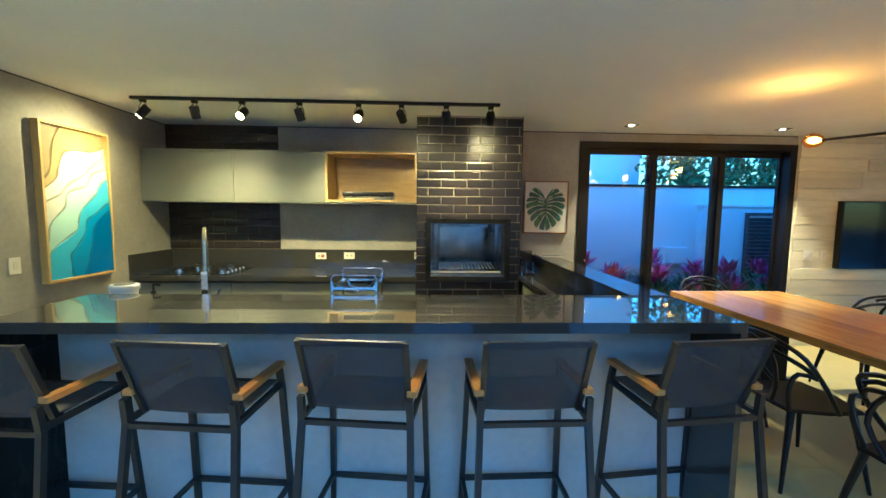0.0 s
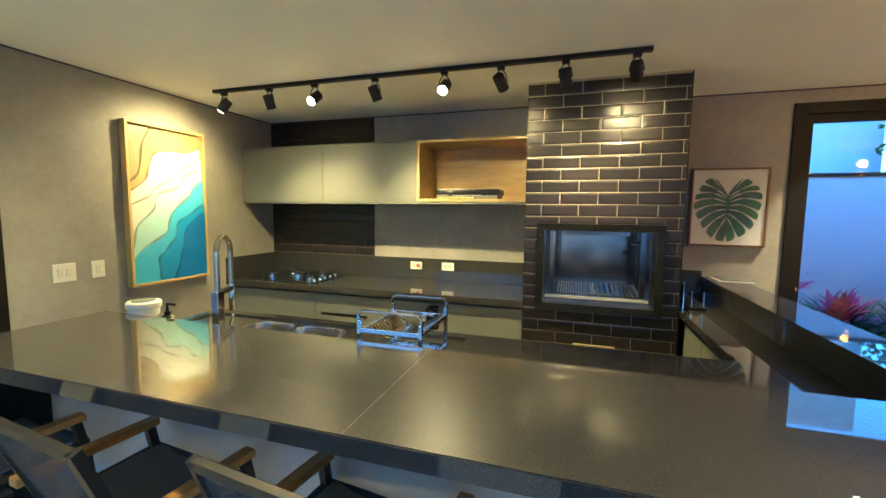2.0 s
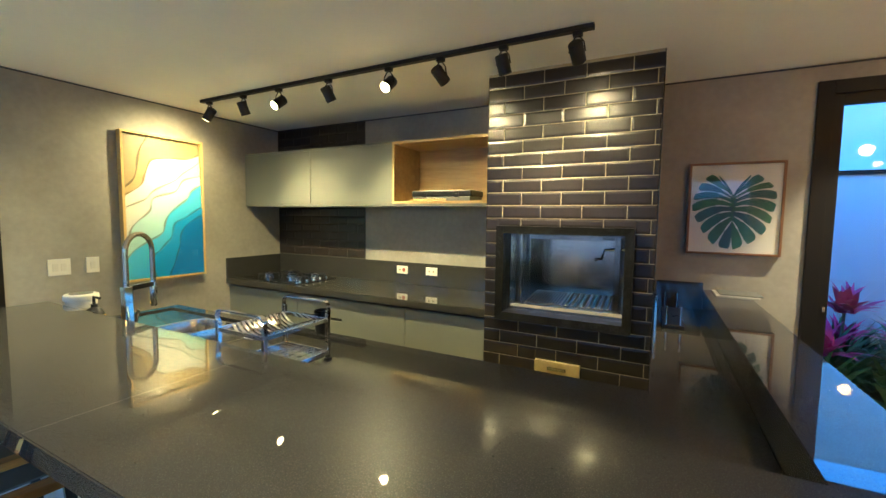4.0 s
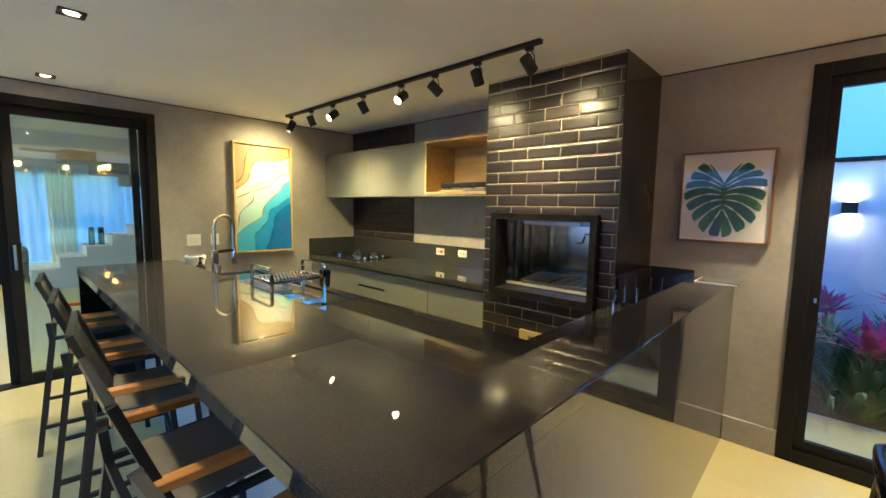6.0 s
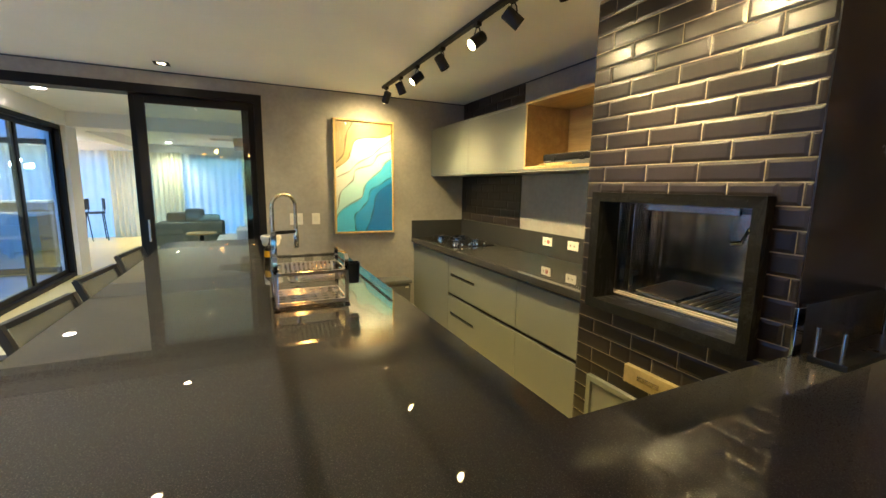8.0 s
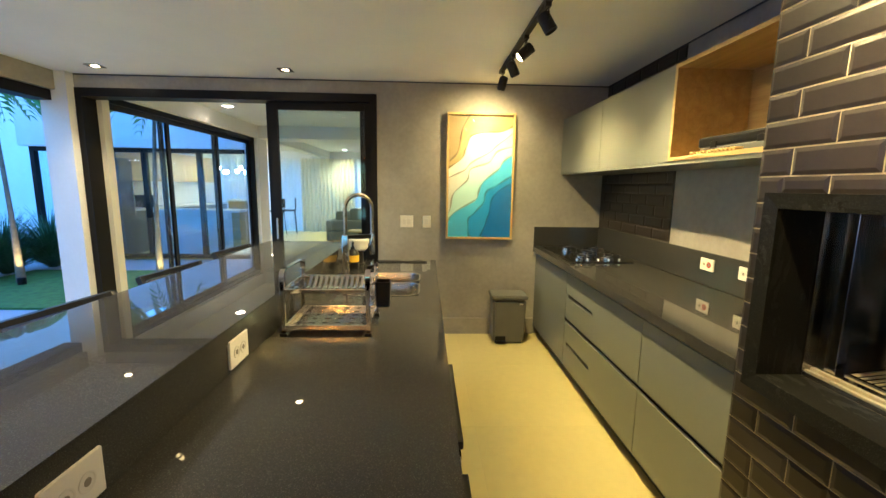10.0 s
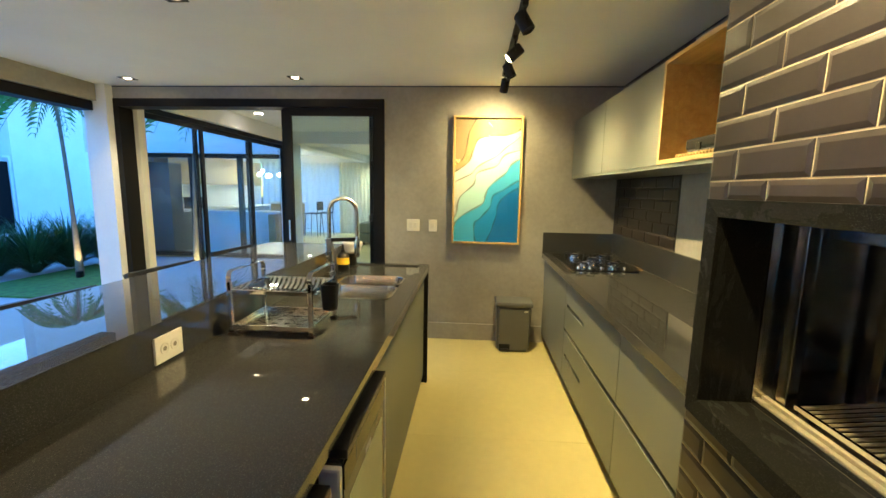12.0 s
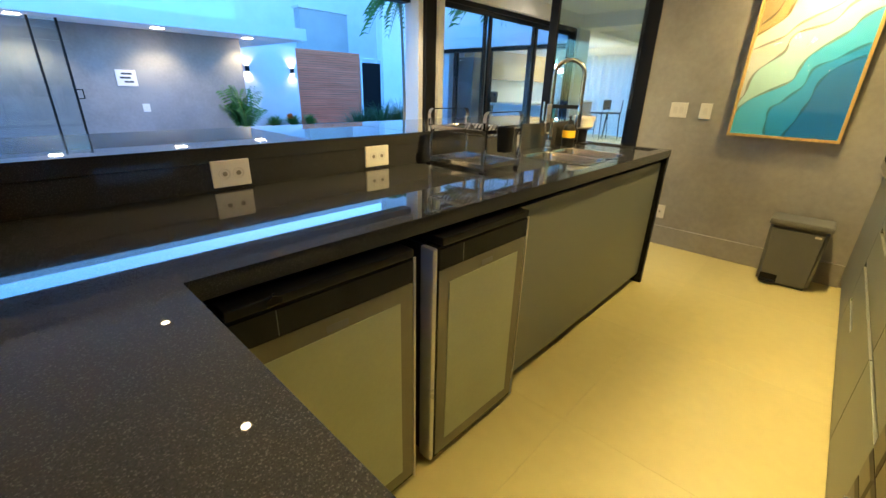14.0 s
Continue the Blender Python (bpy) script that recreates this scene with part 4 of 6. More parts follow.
def fridge(x0, x1):
    f = thing("mini_fridge", "under-counter mini fridge with an olive-grey glass door", "fridge", "mini fridges")
    part("case", box(x0 + 0.004, x1 - 0.004, 2.42, 2.895, 0.02, 0.82, 0.006), FRIDGE_BODY, f)
    d = part("door", box(x0, x1, 2.90, 2.955, 0.03, 0.832, 0.008), FRIDGE_DARKGLASS, f, "black-edged door")
    part("glass_panel", box(x0 + 0.055, x1 - 0.050, 2.9555, 2.959, 0.0925, 0.708, 0.001), FRIDGE_GLASS, d, "olive-grey glass panel")
    part("panel_border", frame_box(bmesh.new(), x0 + 0.008, x1 - 0.006, 0.045, 0.755, 0.048, 2.9552, 2.957), FRIDGE_RIM, d, "olive-brown rim")
    part("edge_trim", box(x1 + 0.0005, x1 + 0.020, 2.902, 2.957, 0.034, 0.828, 0.008), SILVER, d, "silver edge trim")
    part("edge_trim", box(x0 + 0.0005, x0 + 0.0075, 2.9552, 2.961, 0.034, 0.828, 0.002), SILVER, d, "silver edge trim")
    part("control_strip", box(x0 + 0.008, x1 - 0.006, 2.9552, 2.9585, 0.757, 0.822, 0.001), FRIDGE_DARKGLASS, d, "black glossy control strip")
    part("strip_joint", box(x1 - 0.11, x1 - 0.108, 2.9586, 2.9592, 0.760, 0.820), BIN_GREY, d)
    part("handle_lip", box(x0 + 0.012, x1 - 0.012, 2.908, 2.964, 0.8325, 0.856, 0.004), PLASTIC_BLACK, d, "long black handle lip")
    part("maker_badge", box((x0 + x1) / 2 - 0.03, (x0 + x1) / 2 + 0.03, 2.9572, 2.9582, 0.715, 0.733), BIN_GREY, d)
    part("case_lid", box(x0 + 0.006, x1 - 0.006, 2.42, 2.893, 0.8205, 0.846, 0.004), PLASTIC_BLACK, f, "black top board")
    for x in (x0 + 0.05, x1 - 0.05):
        part("foot", box(x - 0.015, x + 0.015, 2.46, 2.86, 0.0, 0.02), PLASTIC_BLACK, f)
    return f


fridge(-0.185, 0.283)
fridge(0.372, 0.868)

# knife and skewer stand beside the column
stand = thing("skewer_stand", "black tray with chrome posts on the short counter", "stand")
part("tray", box(0.955, 1.06, 3.915, 4.44, LOW + 0.0005, LOW + 0.022, 0.003), PLASTIC_BLACK, stand)
for y in (3.925, 4.425):
    for x in (0.972, 1.04):
        part("post", lathe([(0.007, 0), (0.007, 0.10)], (x, y, LOW + 0.022), 34), CHROME, stand, "chrome post", True)
part("corner_bar", box(0.912, 0.924, CY - 0.03, CY + 0.02, LOW + 0.0005, 1.10, 0.002), CHROME, stand, "upright chrome bar")
mag = thing("magazine", "small stack of pale leaflets at the wall end of the bar", "leaflets")
part("sheet", box(1.24, 1.46, NY - 0.24, NY - 0.03, BAR + 0.0005, BAR + 0.008), CANVAS, mag)
part("sheet", box(1.26, 1.475, NY - 0.235, NY - 0.04, BAR + 0.0085, BAR + 0.014), BIN_GREY, mag)

# pedal bin
pb = thing("pedal_bin", "dark grey plastic pedal bin standing by the wall", "bin")
bm = bmesh.new()
pts = [(-2.735, 3.50), (-2.50, 3.50), (-2.50, 3.82), (-2.735, 3.82)]
low = [bm.verts.new((x * 0.92 + -2.617 * 0.08, y * 0.92 + 3.66 * 0.08, 0.0)) for x, y in pts]
top = [bm.verts.new((x, y, 0.43)) for x, y in pts]
bm.faces.new(top)
bm.faces.new(low)
for i in range(4):
    bm.faces.new((low[i], low[(i + 1) % 4], top[(i + 1) % 4], top[i]))
bmesh.ops.bevel(bm, geom=list(bm.edges), offset=0.022, segments=3, affect="EDGES")
part("bucket", bm, BIN_GREY, pb, "", True)
part("lid", box(-2.745, -2.49, 3.49, 3.83, 0.432, 0.472, 0.014), BIN_GREY, pb)
part("pedal", box(-2.53, -2.475, 3.54, 3.62, 0.02, 0.035, 0.004), PLASTIC_BLACK, pb)
part("pedal_recess", box(-2.514, -2.504, 3.53, 3.63, 0.012, 0.075, 0.003), PLASTIC_BLACK, pb)
part("maker_badge", box(-2.499, -2.496, 3.75, 3.785, 0.385, 0.40), SILVER, pb)

# ---- pictures ----
PY0, PY1, PZ0, PZ1 = 3.058, 3.70, 0.975, 2.157
pic = thing("relief_painting", "layered relief wave painting, sand to deep blue, pale wood frame", "painting")
part("picture_frame", turn_x_to_y(frame_box(bmesh.new(), PY0, PY1, PZ0, PZ1, 0.018, WX + 0.004, WX + 0.060, 0.001)), PALE_WOOD, pic, "pale wooden box frame")
part("backing", box(WX + 0.004, WX + 0.012, PY0 + 0.018, PY1 - 0.018, PZ0 + 0.018, PZ1 - 0.018), CANVAS, pic)
u0, u1, v0, v1 = PY0 + 0.019, PY1 - 0.019, PZ0 + 0.019, PZ1 - 0.019
W, H = u1 - u0, v1 - v0


def smooth_line(pts, n=6):
    """A soft curve through a few control points."""
    out = []
    for i in range(len(pts) - 1):
        p = [Vector(pts[max(0, min(len(pts) - 1, i + d))]) for d in (-1, 0, 1, 2)]
        for j in range(n):
            q = j / n
            out.append(0.5 * (2 * p[1] + (p[2] - p[0]) * q + (2 * p[0] - 5 * p[1] + 4 * p[2] - p[3]) * q * q + (3 * p[1] - p[0] - 3 * p[2] + p[3]) * q ** 3))
    return out + [Vector(pts[-1])]


LAST = [(0.4, 0.3, 0.15)]


def wave_layer(k, colour, edge, close):
    """One board of the relief: its wavy upper edge, closed round the lower right of the picture."""
    mat = material("paint_layer", colour, 0.38, vary=0.10, scale=2.5, fine=120, bump=0.03)
    line = smooth_line([(*e, 0) for e in edge]) if edge else []
    ring = [(min(1, max(0, p.x)), min(1, max(0, p.y))) for p in line] + close
    front, back = WX + 0.016 + 0.0055 * k, WX + 0.0125
    bm = bmesh.new()
    f = [bm.verts.new((front, u0 + W * u, v0 + H * v)) for u, v in ring]
    g = [bm.verts.new((back, u0 + W * u, v0 + H * v)) for u, v in ring]
    bm.faces.new(f)
    for j in range(len(ring)):
        i = (j + 1) % len(ring)
        bm.faces.new((f[j], f[i], g[i], g[j]))
    part("relief_layer", bm, mat, pic)
    if line:
        # strip in the darkened previous colour, painting in the shadow along the edge
        shade = material("painted_edge_shadow", tuple(c * 0.42 for c in LAST[0]), 0.5, vary=0.1, scale=3)
        bm = bmesh.new()
        rows = []
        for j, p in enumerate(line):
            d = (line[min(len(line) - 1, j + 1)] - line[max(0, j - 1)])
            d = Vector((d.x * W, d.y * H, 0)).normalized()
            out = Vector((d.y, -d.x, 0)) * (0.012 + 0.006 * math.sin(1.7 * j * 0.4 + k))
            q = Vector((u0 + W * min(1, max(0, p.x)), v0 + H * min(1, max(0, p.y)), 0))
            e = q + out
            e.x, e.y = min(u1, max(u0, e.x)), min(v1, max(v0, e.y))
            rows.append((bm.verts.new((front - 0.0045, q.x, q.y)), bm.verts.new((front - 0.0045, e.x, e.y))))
        for r0, r1 in zip(rows, rows[1:]):
            bm.faces.new((r0[0], r1[0], r1[1], r0[1]))
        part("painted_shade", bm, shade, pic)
    LAST[0] = colour


LEFT_END, LOW_END = [(0, 0), (1, 0)], [(1, 0)]
wave_layer(0, (0.36, 0.27, 0.14), [], [(0, 0), (1, 0), (1, 1), (0, 1)])
wave_layer(1, (0.46, 0.33, 0.15), [(0.34, 1.0), (0.23, 0.91), (0.19, 0.79), (0.13, 0.68), (0.0, 0.62)], LEFT_END + [(1, 1)])
wave_layer(2, (0.74, 0.73, 0.66), [(1.0, 0.91), (0.80, 0.866), (0.57, 0.86), (0.36, 0.83), (0.28, 0.74), (0.23, 0.66), (0.0, 0.565)], LEFT_END)
wave_layer(3, (0.66, 0.67, 0.60), [(1.0, 0.855), (0.80, 0.77), (0.64, 0.70), (0.36, 0.61), (0.24, 0.545), (0.0, 0.49)], LEFT_END)
wave_layer(4, (0.48, 0.74, 0.70), [(1.0, 0.75), (0.77, 0.705), (0.63, 0.615), (0.35, 0.56), (0.31, 0.47), (0.10, 0.37), (0.05, 0.25), (0.0, 0.19)], LEFT_END)
wave_layer(5, (0.08, 0.52, 0.82), [(1.0, 0.68), (0.86, 0.62), (0.78, 0.555), (0.55, 0.455), (0.49, 0.37), (0.42, 0.30), (0.10, 0.20), (0.0, 0.12)], LEFT_END)
wave_layer(6, (0.02, 0.33, 0.72), [(1.0, 0.505), (0.79, 0.435), (0.62, 0.38), (0.56, 0.28), (0.43, 0.20), (0.34, 0.155), (0.33, 0.07), (0.36, 0.0)], LOW_END)
wave_layer(7, (0.006, 0.19, 0.56), [(1.0, 0.44), (0.79, 0.38), (0.69, 0.29), (0.66, 0.19), (0.60, 0.10), (0.53, 0.0)], LOW_END)

g = part("picture_glass", box(WX + 0.0565, WX + 0.0585, u0, u1, v0, v1), PICTURE_GLASS, pic, "clear glazing")
g.visible_shadow = False

MX0, MX1, MZ0, MZ1 = 1.078, 1.580, 1.300, 1.885
mon = thing("leaf_picture", "framed picture of one green split leaf on white", "picture")
part("picture_frame", frame_box(bmesh.new(), MX0, MX1, MZ0, MZ1, 0.014, NY - 0.042, NY - 0.002, 0.001), DARK_WOOD, mon, "brown wooden frame")
part("canvas", box(MX0 + 0.014, MX1 - 0.014, NY - 0.030, NY - 0.002, MZ0 + 0.014, MZ1 - 0.014), CANVAS, mon)
mc = Vector(((MX0 + MX1) / 2 - 0.005, NY - 0.0315, (MZ0 + MZ1) / 2))
blade_mats = [material("leaf_paint", c, 0.55, vary=0.40, scale=9, fine=60) for c in ((0.016, 0.120, 0.092), (0.018, 0.100, 0.110), (0.030, 0.140, 0.070))]
NOTCH, FOOT = Vector((0.0, 0, 0.085)), Vector((0.0, 0, -0.235))
# angle from straight up, reach from the leaf's middle: where one lobe ends and the next begins
EDGE = [(4, 0.125), (24, 0.245), (42, 0.250), (58, 0.242), (75, 0.228), (94, 0.214), (114, 0.206), (136, 0.208), (159, 0.226), (180, 0.238)]


def lobe_line(side, k, q):
    """A point on the seam before lobe k, from the rib (q = 0) to the leaf's rim (q = 1)."""
    deg, reach = EDGE[k]
    reach *= 1 + 0.04 * math.sin(4.3 * k + 2 * side)
    rim = Vector((side * 0.93 * reach * math.sin(radians(deg)), 0, reach * math.cos(radians(deg)) - 0.01))
    root = NOTCH.lerp(FOOT, 0.58 * (max(0, k - 1) / 8) ** 1.3)
    bow = (0.0, -0.006, 0.010, 0.022, 0.026, 0.026, 0.022, 0.014, 0.006, 0.0)[k]
    return root.lerp(rim, q) + Vector((0, 0, bow * math.sin(math.pi * q)))


for side in (-1, 1):
    for k in range(len(EDGE) - 1):
        bm = bmesh.new()
        rows = []
        for j in range(15):
            q = j / 13
            p0, p1_ = lobe_line(side, k, min(q, 1.0)), lobe_line(side, k + 1, min(q, 1.0))
            open_ = max(0.0, (q - 0.44) / 0.56)
            g0 = 0.02 + 0.095 * open_ ** 0.8 if open_ else 0.0
            g1 = g0 * (0.55 + 0.5 * math.sin(2.1 * k + side) ** 2)
            if q > 0.9:
                tip = (q - 0.9) / 0.18
                g0 += 0.20 * tip ** 2
                g1 += 0.06 * tip ** 2
            out = (p0 + p1_).normalized() * max(0.0, q - 1.0) * 0.2
            rows.append((bm.verts.new(mc + p0.lerp(p1_, min(0.48, g0)) + out), bm.verts.new(mc + p1_.lerp(p0, min(0.48, g1)) + out)))
        for r0, r1 in zip(rows, rows[1:]):
            bm.faces.new((r0[0], r1[0], r1[1], r0[1]))
        part("leaf_lobe", bm, blade_mats[(k * 2 + (side > 0)) % 3], mon)
        if 1 < k < 9:
            for q, size in ((0.12, 0.8), (0.23, 1.2), (0.35, 1.5)):
                c = lobe_line(side, k, q + 0.02 * math.sin(3 * k + side))
                d = (lobe_line(side, k, q + 0.1) - c).normalized()
                n2 = Vector((-d.z, 0, d.x))
                hb = bmesh.new()
                hb.faces.new([hb.verts.new(mc + c + d * 0.013 * size * math.cos(t) + n2 * 0.0036 * size * math.sin(t) + Vector((0, -0.0012, 0))) for t in [2 * math.pi * i / 12 for i in range(12)]])
                part("leaf_gap", hb, CANVAS, mon)
part("leaf_rib", tube([mc + NOTCH + Vector((0, -0.0012, 0)), mc + FOOT * 0.92 + Vector((0, -0.0012, 0))], [0.0028, 0.0012], 6), blade_mats[2], mon)

g = part("picture_glass", box(MX0 + 0.0145, MX1 - 0.0145, NY - 0.0385, NY - 0.0365, MZ0 + 0.0145, MZ1 - 0.0145), PICTURE_GLASS, mon, "clear glazing")
g.visible_shadow = False

# ---- lamps: track, downlights ----
track = thing("track_light", "black ceiling track with eight adjustable spot heads", "track light")
part("rail", box(-2.385, 0.60, 3.462, 3.498, CEIL - 0.024, CEIL - 0.0005, 0.002), TRACK_BLACK, track)
HEADS = [  # x, aim, watts of the beam and its cone, watts of the spill and its cone
    (-2.29, (-2.80, 3.38, 1.70), 20, 64, 21, 140),
    (-1.883, (-1.85, 4.12, 0.9), 58, 96, 14, 130),
    (-1.505, (-1.85, 1.75, 0.9), 76, 96, 0, 0),
    (-1.045, (-0.75, 4.20, 1.0), 66, 84, 9, 120),
    (-0.567, (-0.66, 1.75, 0.9), 76, 96, 0, 0),
    (-0.215, (-0.06, 3.93, 1.95), 12, 80, 4, 130),
    (0.155, (0.42, 3.93, 0.9), 62, 84, 6, 130),
    (0.525, (0.58, 3.93, 1.95), 12, 80, 4, 130),
]
for hx, aim, watts, cone, spill, spill_cone in HEADS:
    pivot = Vector((hx, 3.48, CEIL - 0.120))
    d = (Vector(aim) - pivot).normalized()
    turn = d.to_track_quat("-Z", "Y").to_matrix().to_4x4()
    head = part("spot_head", lathe([(0.030, 0.05), (0.034, 0.045), (0.034, -0.048), (0.031, -0.048), (0.0295, -0.037)], pivot, 20, turn), TRACK_BLACK, track, "", True)
    bulge = aim[1] < 3.8
    part("reflector", lathe([(0.029, -0.036), (0.029, -0.046), (0.024, -0.053), (0.012, -0.057), (0.002, -0.058)] if bulge else [(0.029, -0.034), (0.029, -0.036)], pivot, 20, turn), LIT_HOT, head, "lit bulb face")
    part("adapter", box(hx - 0.022, hx + 0.022, 3.465, 3.495, CEIL - 0.046, CEIL - 0.0245, 0.002), TRACK_BLACK, head)
    for s in (-1, 1):
        part("yoke", tube([(hx + s * 0.008, 3.48, CEIL - 0.046), (hx + s * 0.030, 3.48, CEIL - 0.075), (hx + s * 0.038, 3.48, CEIL - 0.118)], 0.0035, 6), TRACK_BLACK, head)
    spot(pivot + d * 0.066, aim, watts, WARM, cone, 1.0, 0.014)
    if spill:
        spot(pivot + d * 0.068, aim, spill, WARM, spill_cone, 1.0, 0.014)

for x, y, watts in ((-0.99, 0.10, 18), (-0.99, 1.69, 34), (-2.53, 0.10, 26), (-2.51, 1.67, 34), (2.08, 4.20, 95), (3.71, 4.23, 130), (0.49, 0.13, 18), (0.49, 1.67, 34), (2.0, 0.13, 60)):
    dl = thing("downlight", "small square recessed ceiling downlight, lit", "ceiling light", "ceiling downlights")
    bm = bmesh.new()
    for a in ((-0.055, -0.035, -0.055, 0.055), (0.035, 0.055, -0.055, 0.055), (-0.035, 0.035, -0.055, -0.035), (-0.035, 0.035, 0.035, 0.055)):
        add_box(bm, x + a[0], x + a[1], y + a[2], y + a[3], CEIL - 0.006, CEIL - 0.0005)
    part("trim_ring", bm, TRACK_BLACK, dl)
    part("bulb_face", lathe([(0.026, 0), (0.026, 0.002)], (x, y, CEIL - 0.0035), 16), LIT_WARM, dl, "lit bulb face")
    spot((x, y, CEIL - 0.012), (x, y, 0), watts, NEUTRAL, 92 if y < 0.5 else 84, 0.7, 0.03)

# ---- bar stools ----
def stool():
    """A sling stool that faces +y; its origin lies on the floor under the top of its back."""
    s = thing("bar_stool", "dark metal bar stool with charcoal sling and wooden arms", "bar stool", "stools along the bar")
    sz = 0.735
    for sx in (-1, 1):
        part("rear_leg", tube([(sx * 0.246, -0.045, 0.0), (sx * 0.224, 0.045, 0.68), (sx * 0.222, 0.035, 0.786)], 0.013, square=True), BLACK_STEEL, s)
        part("front_leg", tube([(sx * 0.250, 0.475, 0.0), (sx * 0.232, 0.425, 0.68), (sx * 0.228, 0.405, 0.786)], 0.013, square=True), BLACK_STEEL, s)
        part("armrest", box(sx * 0.228 - 0.021, sx * 0.228 + 0.021, 0.055, 0.430, 0.787, 0.812, 0.004), ARM_WOOD, s, "warm brown wooden armrest")
        part("side_rail", tube([(sx * 0.222, 0.04, 0.69), (sx * 0.231, 0.43, 0.70)], 0.011, square=True), BLACK_STEEL, s)
        part("side_stretcher", tube([(sx * 0.240, -0.022, 0.165), (sx * 0.245, 0.460, 0.165)], 0.010, square=True), BLACK_STEEL, s)
        part("back_upright", tube([(sx * 0.205, 0.118, 0.700), (sx * 0.208, 0.092, 0.77), (sx * 0.213, 0.0, 1.03)], [0.012, 0.012, 0.012], square=True), BLACK_STEEL, s)
    part("rear_rail", tube([(-0.222, 0.045, 0.674), (0.222, 0.045, 0.674)], 0.011, square=True), BLACK_STEEL, s)
    part("front_rail", tube([(-0.232, 0.43, 0.70), (0.232, 0.43, 0.70)], 0.011, square=True), BLACK_STEEL, s)
    part("foot_rail", tube([(-0.245, 0.460, 0.165), (0.245, 0.460, 0.165)], 0.011, square=True), BLACK_STEEL, s)
    part("top_rail", tube([(-0.21, 0.0, 1.022), (0.21, 0.0, 1.022)], 0.010, square=True), BLACK_STEEL, s)

    def sheet(points, half, sag):
        bm = bmesh.new()
        rows = []
        for (y, z, ny, nz) in points:
            rows.append([(bm.verts.new((x * half, y + ny * sag * (1 - x * x), z + nz * sag * (1 - x * x))), bm.verts.new((x * half, y + ny * (sag * (1 - x * x) + 0.006), z + nz * (sag * (1 - x * x) + 0.006)))) for x in (-1, -0.5, 0, 0.5, 1)])
        for r0, r1 in zip(rows, rows[1:]):
            for j in range(4):
                for q in (0, 1):
                    bm.faces.new((r0[j][q], r0[j + 1][q], r1[j + 1][q], r1[j][q]))
        for r in (rows[0], rows[-1]):
            for j in range(4):
                bm.faces.new((r[j][0], r[j + 1][0], r[j + 1][1], r[j][1]))
        for e in (0, 4):
            for r0, r1 in zip(rows, rows[1:]):
                bm.faces.new((r0[e][0], r1[e][0], r1[e][1], r0[e][1]))
        return bm
    back = [(0.004 + 0.112 * k / 6, 1.016 - 0.308 * k / 6, -0.94, -0.34) for k in range(7)]
    part("back_sling", sheet(back, 0.203, 0.008), MESH, s, "charcoal woven sling", True)
    seat = [(0.118, 0.722, -0.4, -0.9), (0.14, 0.715, -0.2, -1), (0.20, 0.712, 0, -1), (0.33, 0.716, 0, -1), (0.41, 0.718, 0, -1), (0.435, 0.712, 0.4, -0.9)]
    part("seat_sling", sheet(seat, 0.210, 0.010), SEAT_FABRIC, s, "taupe woven sling seat", True)
    return s


first = stool()
first.matrix_world = pose(-1.685, 1.52, 0, 0, 0, -5)
for x, y, a in ((-0.968, 1.54, -6), (-0.288, 1.555, -7), (0.446, 1.54, 1), (1.20, 1.555, 6)):
    copy_thing(first, pose(x, y, 0, 0, 0, a))

# ---- dining table and chairs ----
table = thing("dining_table", "long glossy reddish-brown plank dining table", "dining table")
TX0, TX1, TY0, TY1, TZ = 2.44, 3.55, 0.65, 3.95, 0.77
n = 8
for k in range(n):
    a, b = TX0 + (TX1 - TX0) * k / n, TX0 + (TX1 - TX0) * (k + 1) / n
    part("tabletop_board", box(a + 0.0004, b - 0.0004, TY0, TY1, TZ - 0.055, TZ, 0.0015), TABLE_WOOD, table)
for y in (TY0 + 0.45, TY1 - 0.45):
    part("trestle_leg", box(2.75, 3.25, y - 0.05, y + 0.05, 0.03, TZ - 0.056, 0.004), FRAME, table, "black metal leg")
    part("trestle_foot", box(2.65, 3.35, y - 0.06, y + 0.06, 0.0, 0.03, 0.004), FRAME, table, "black metal foot")


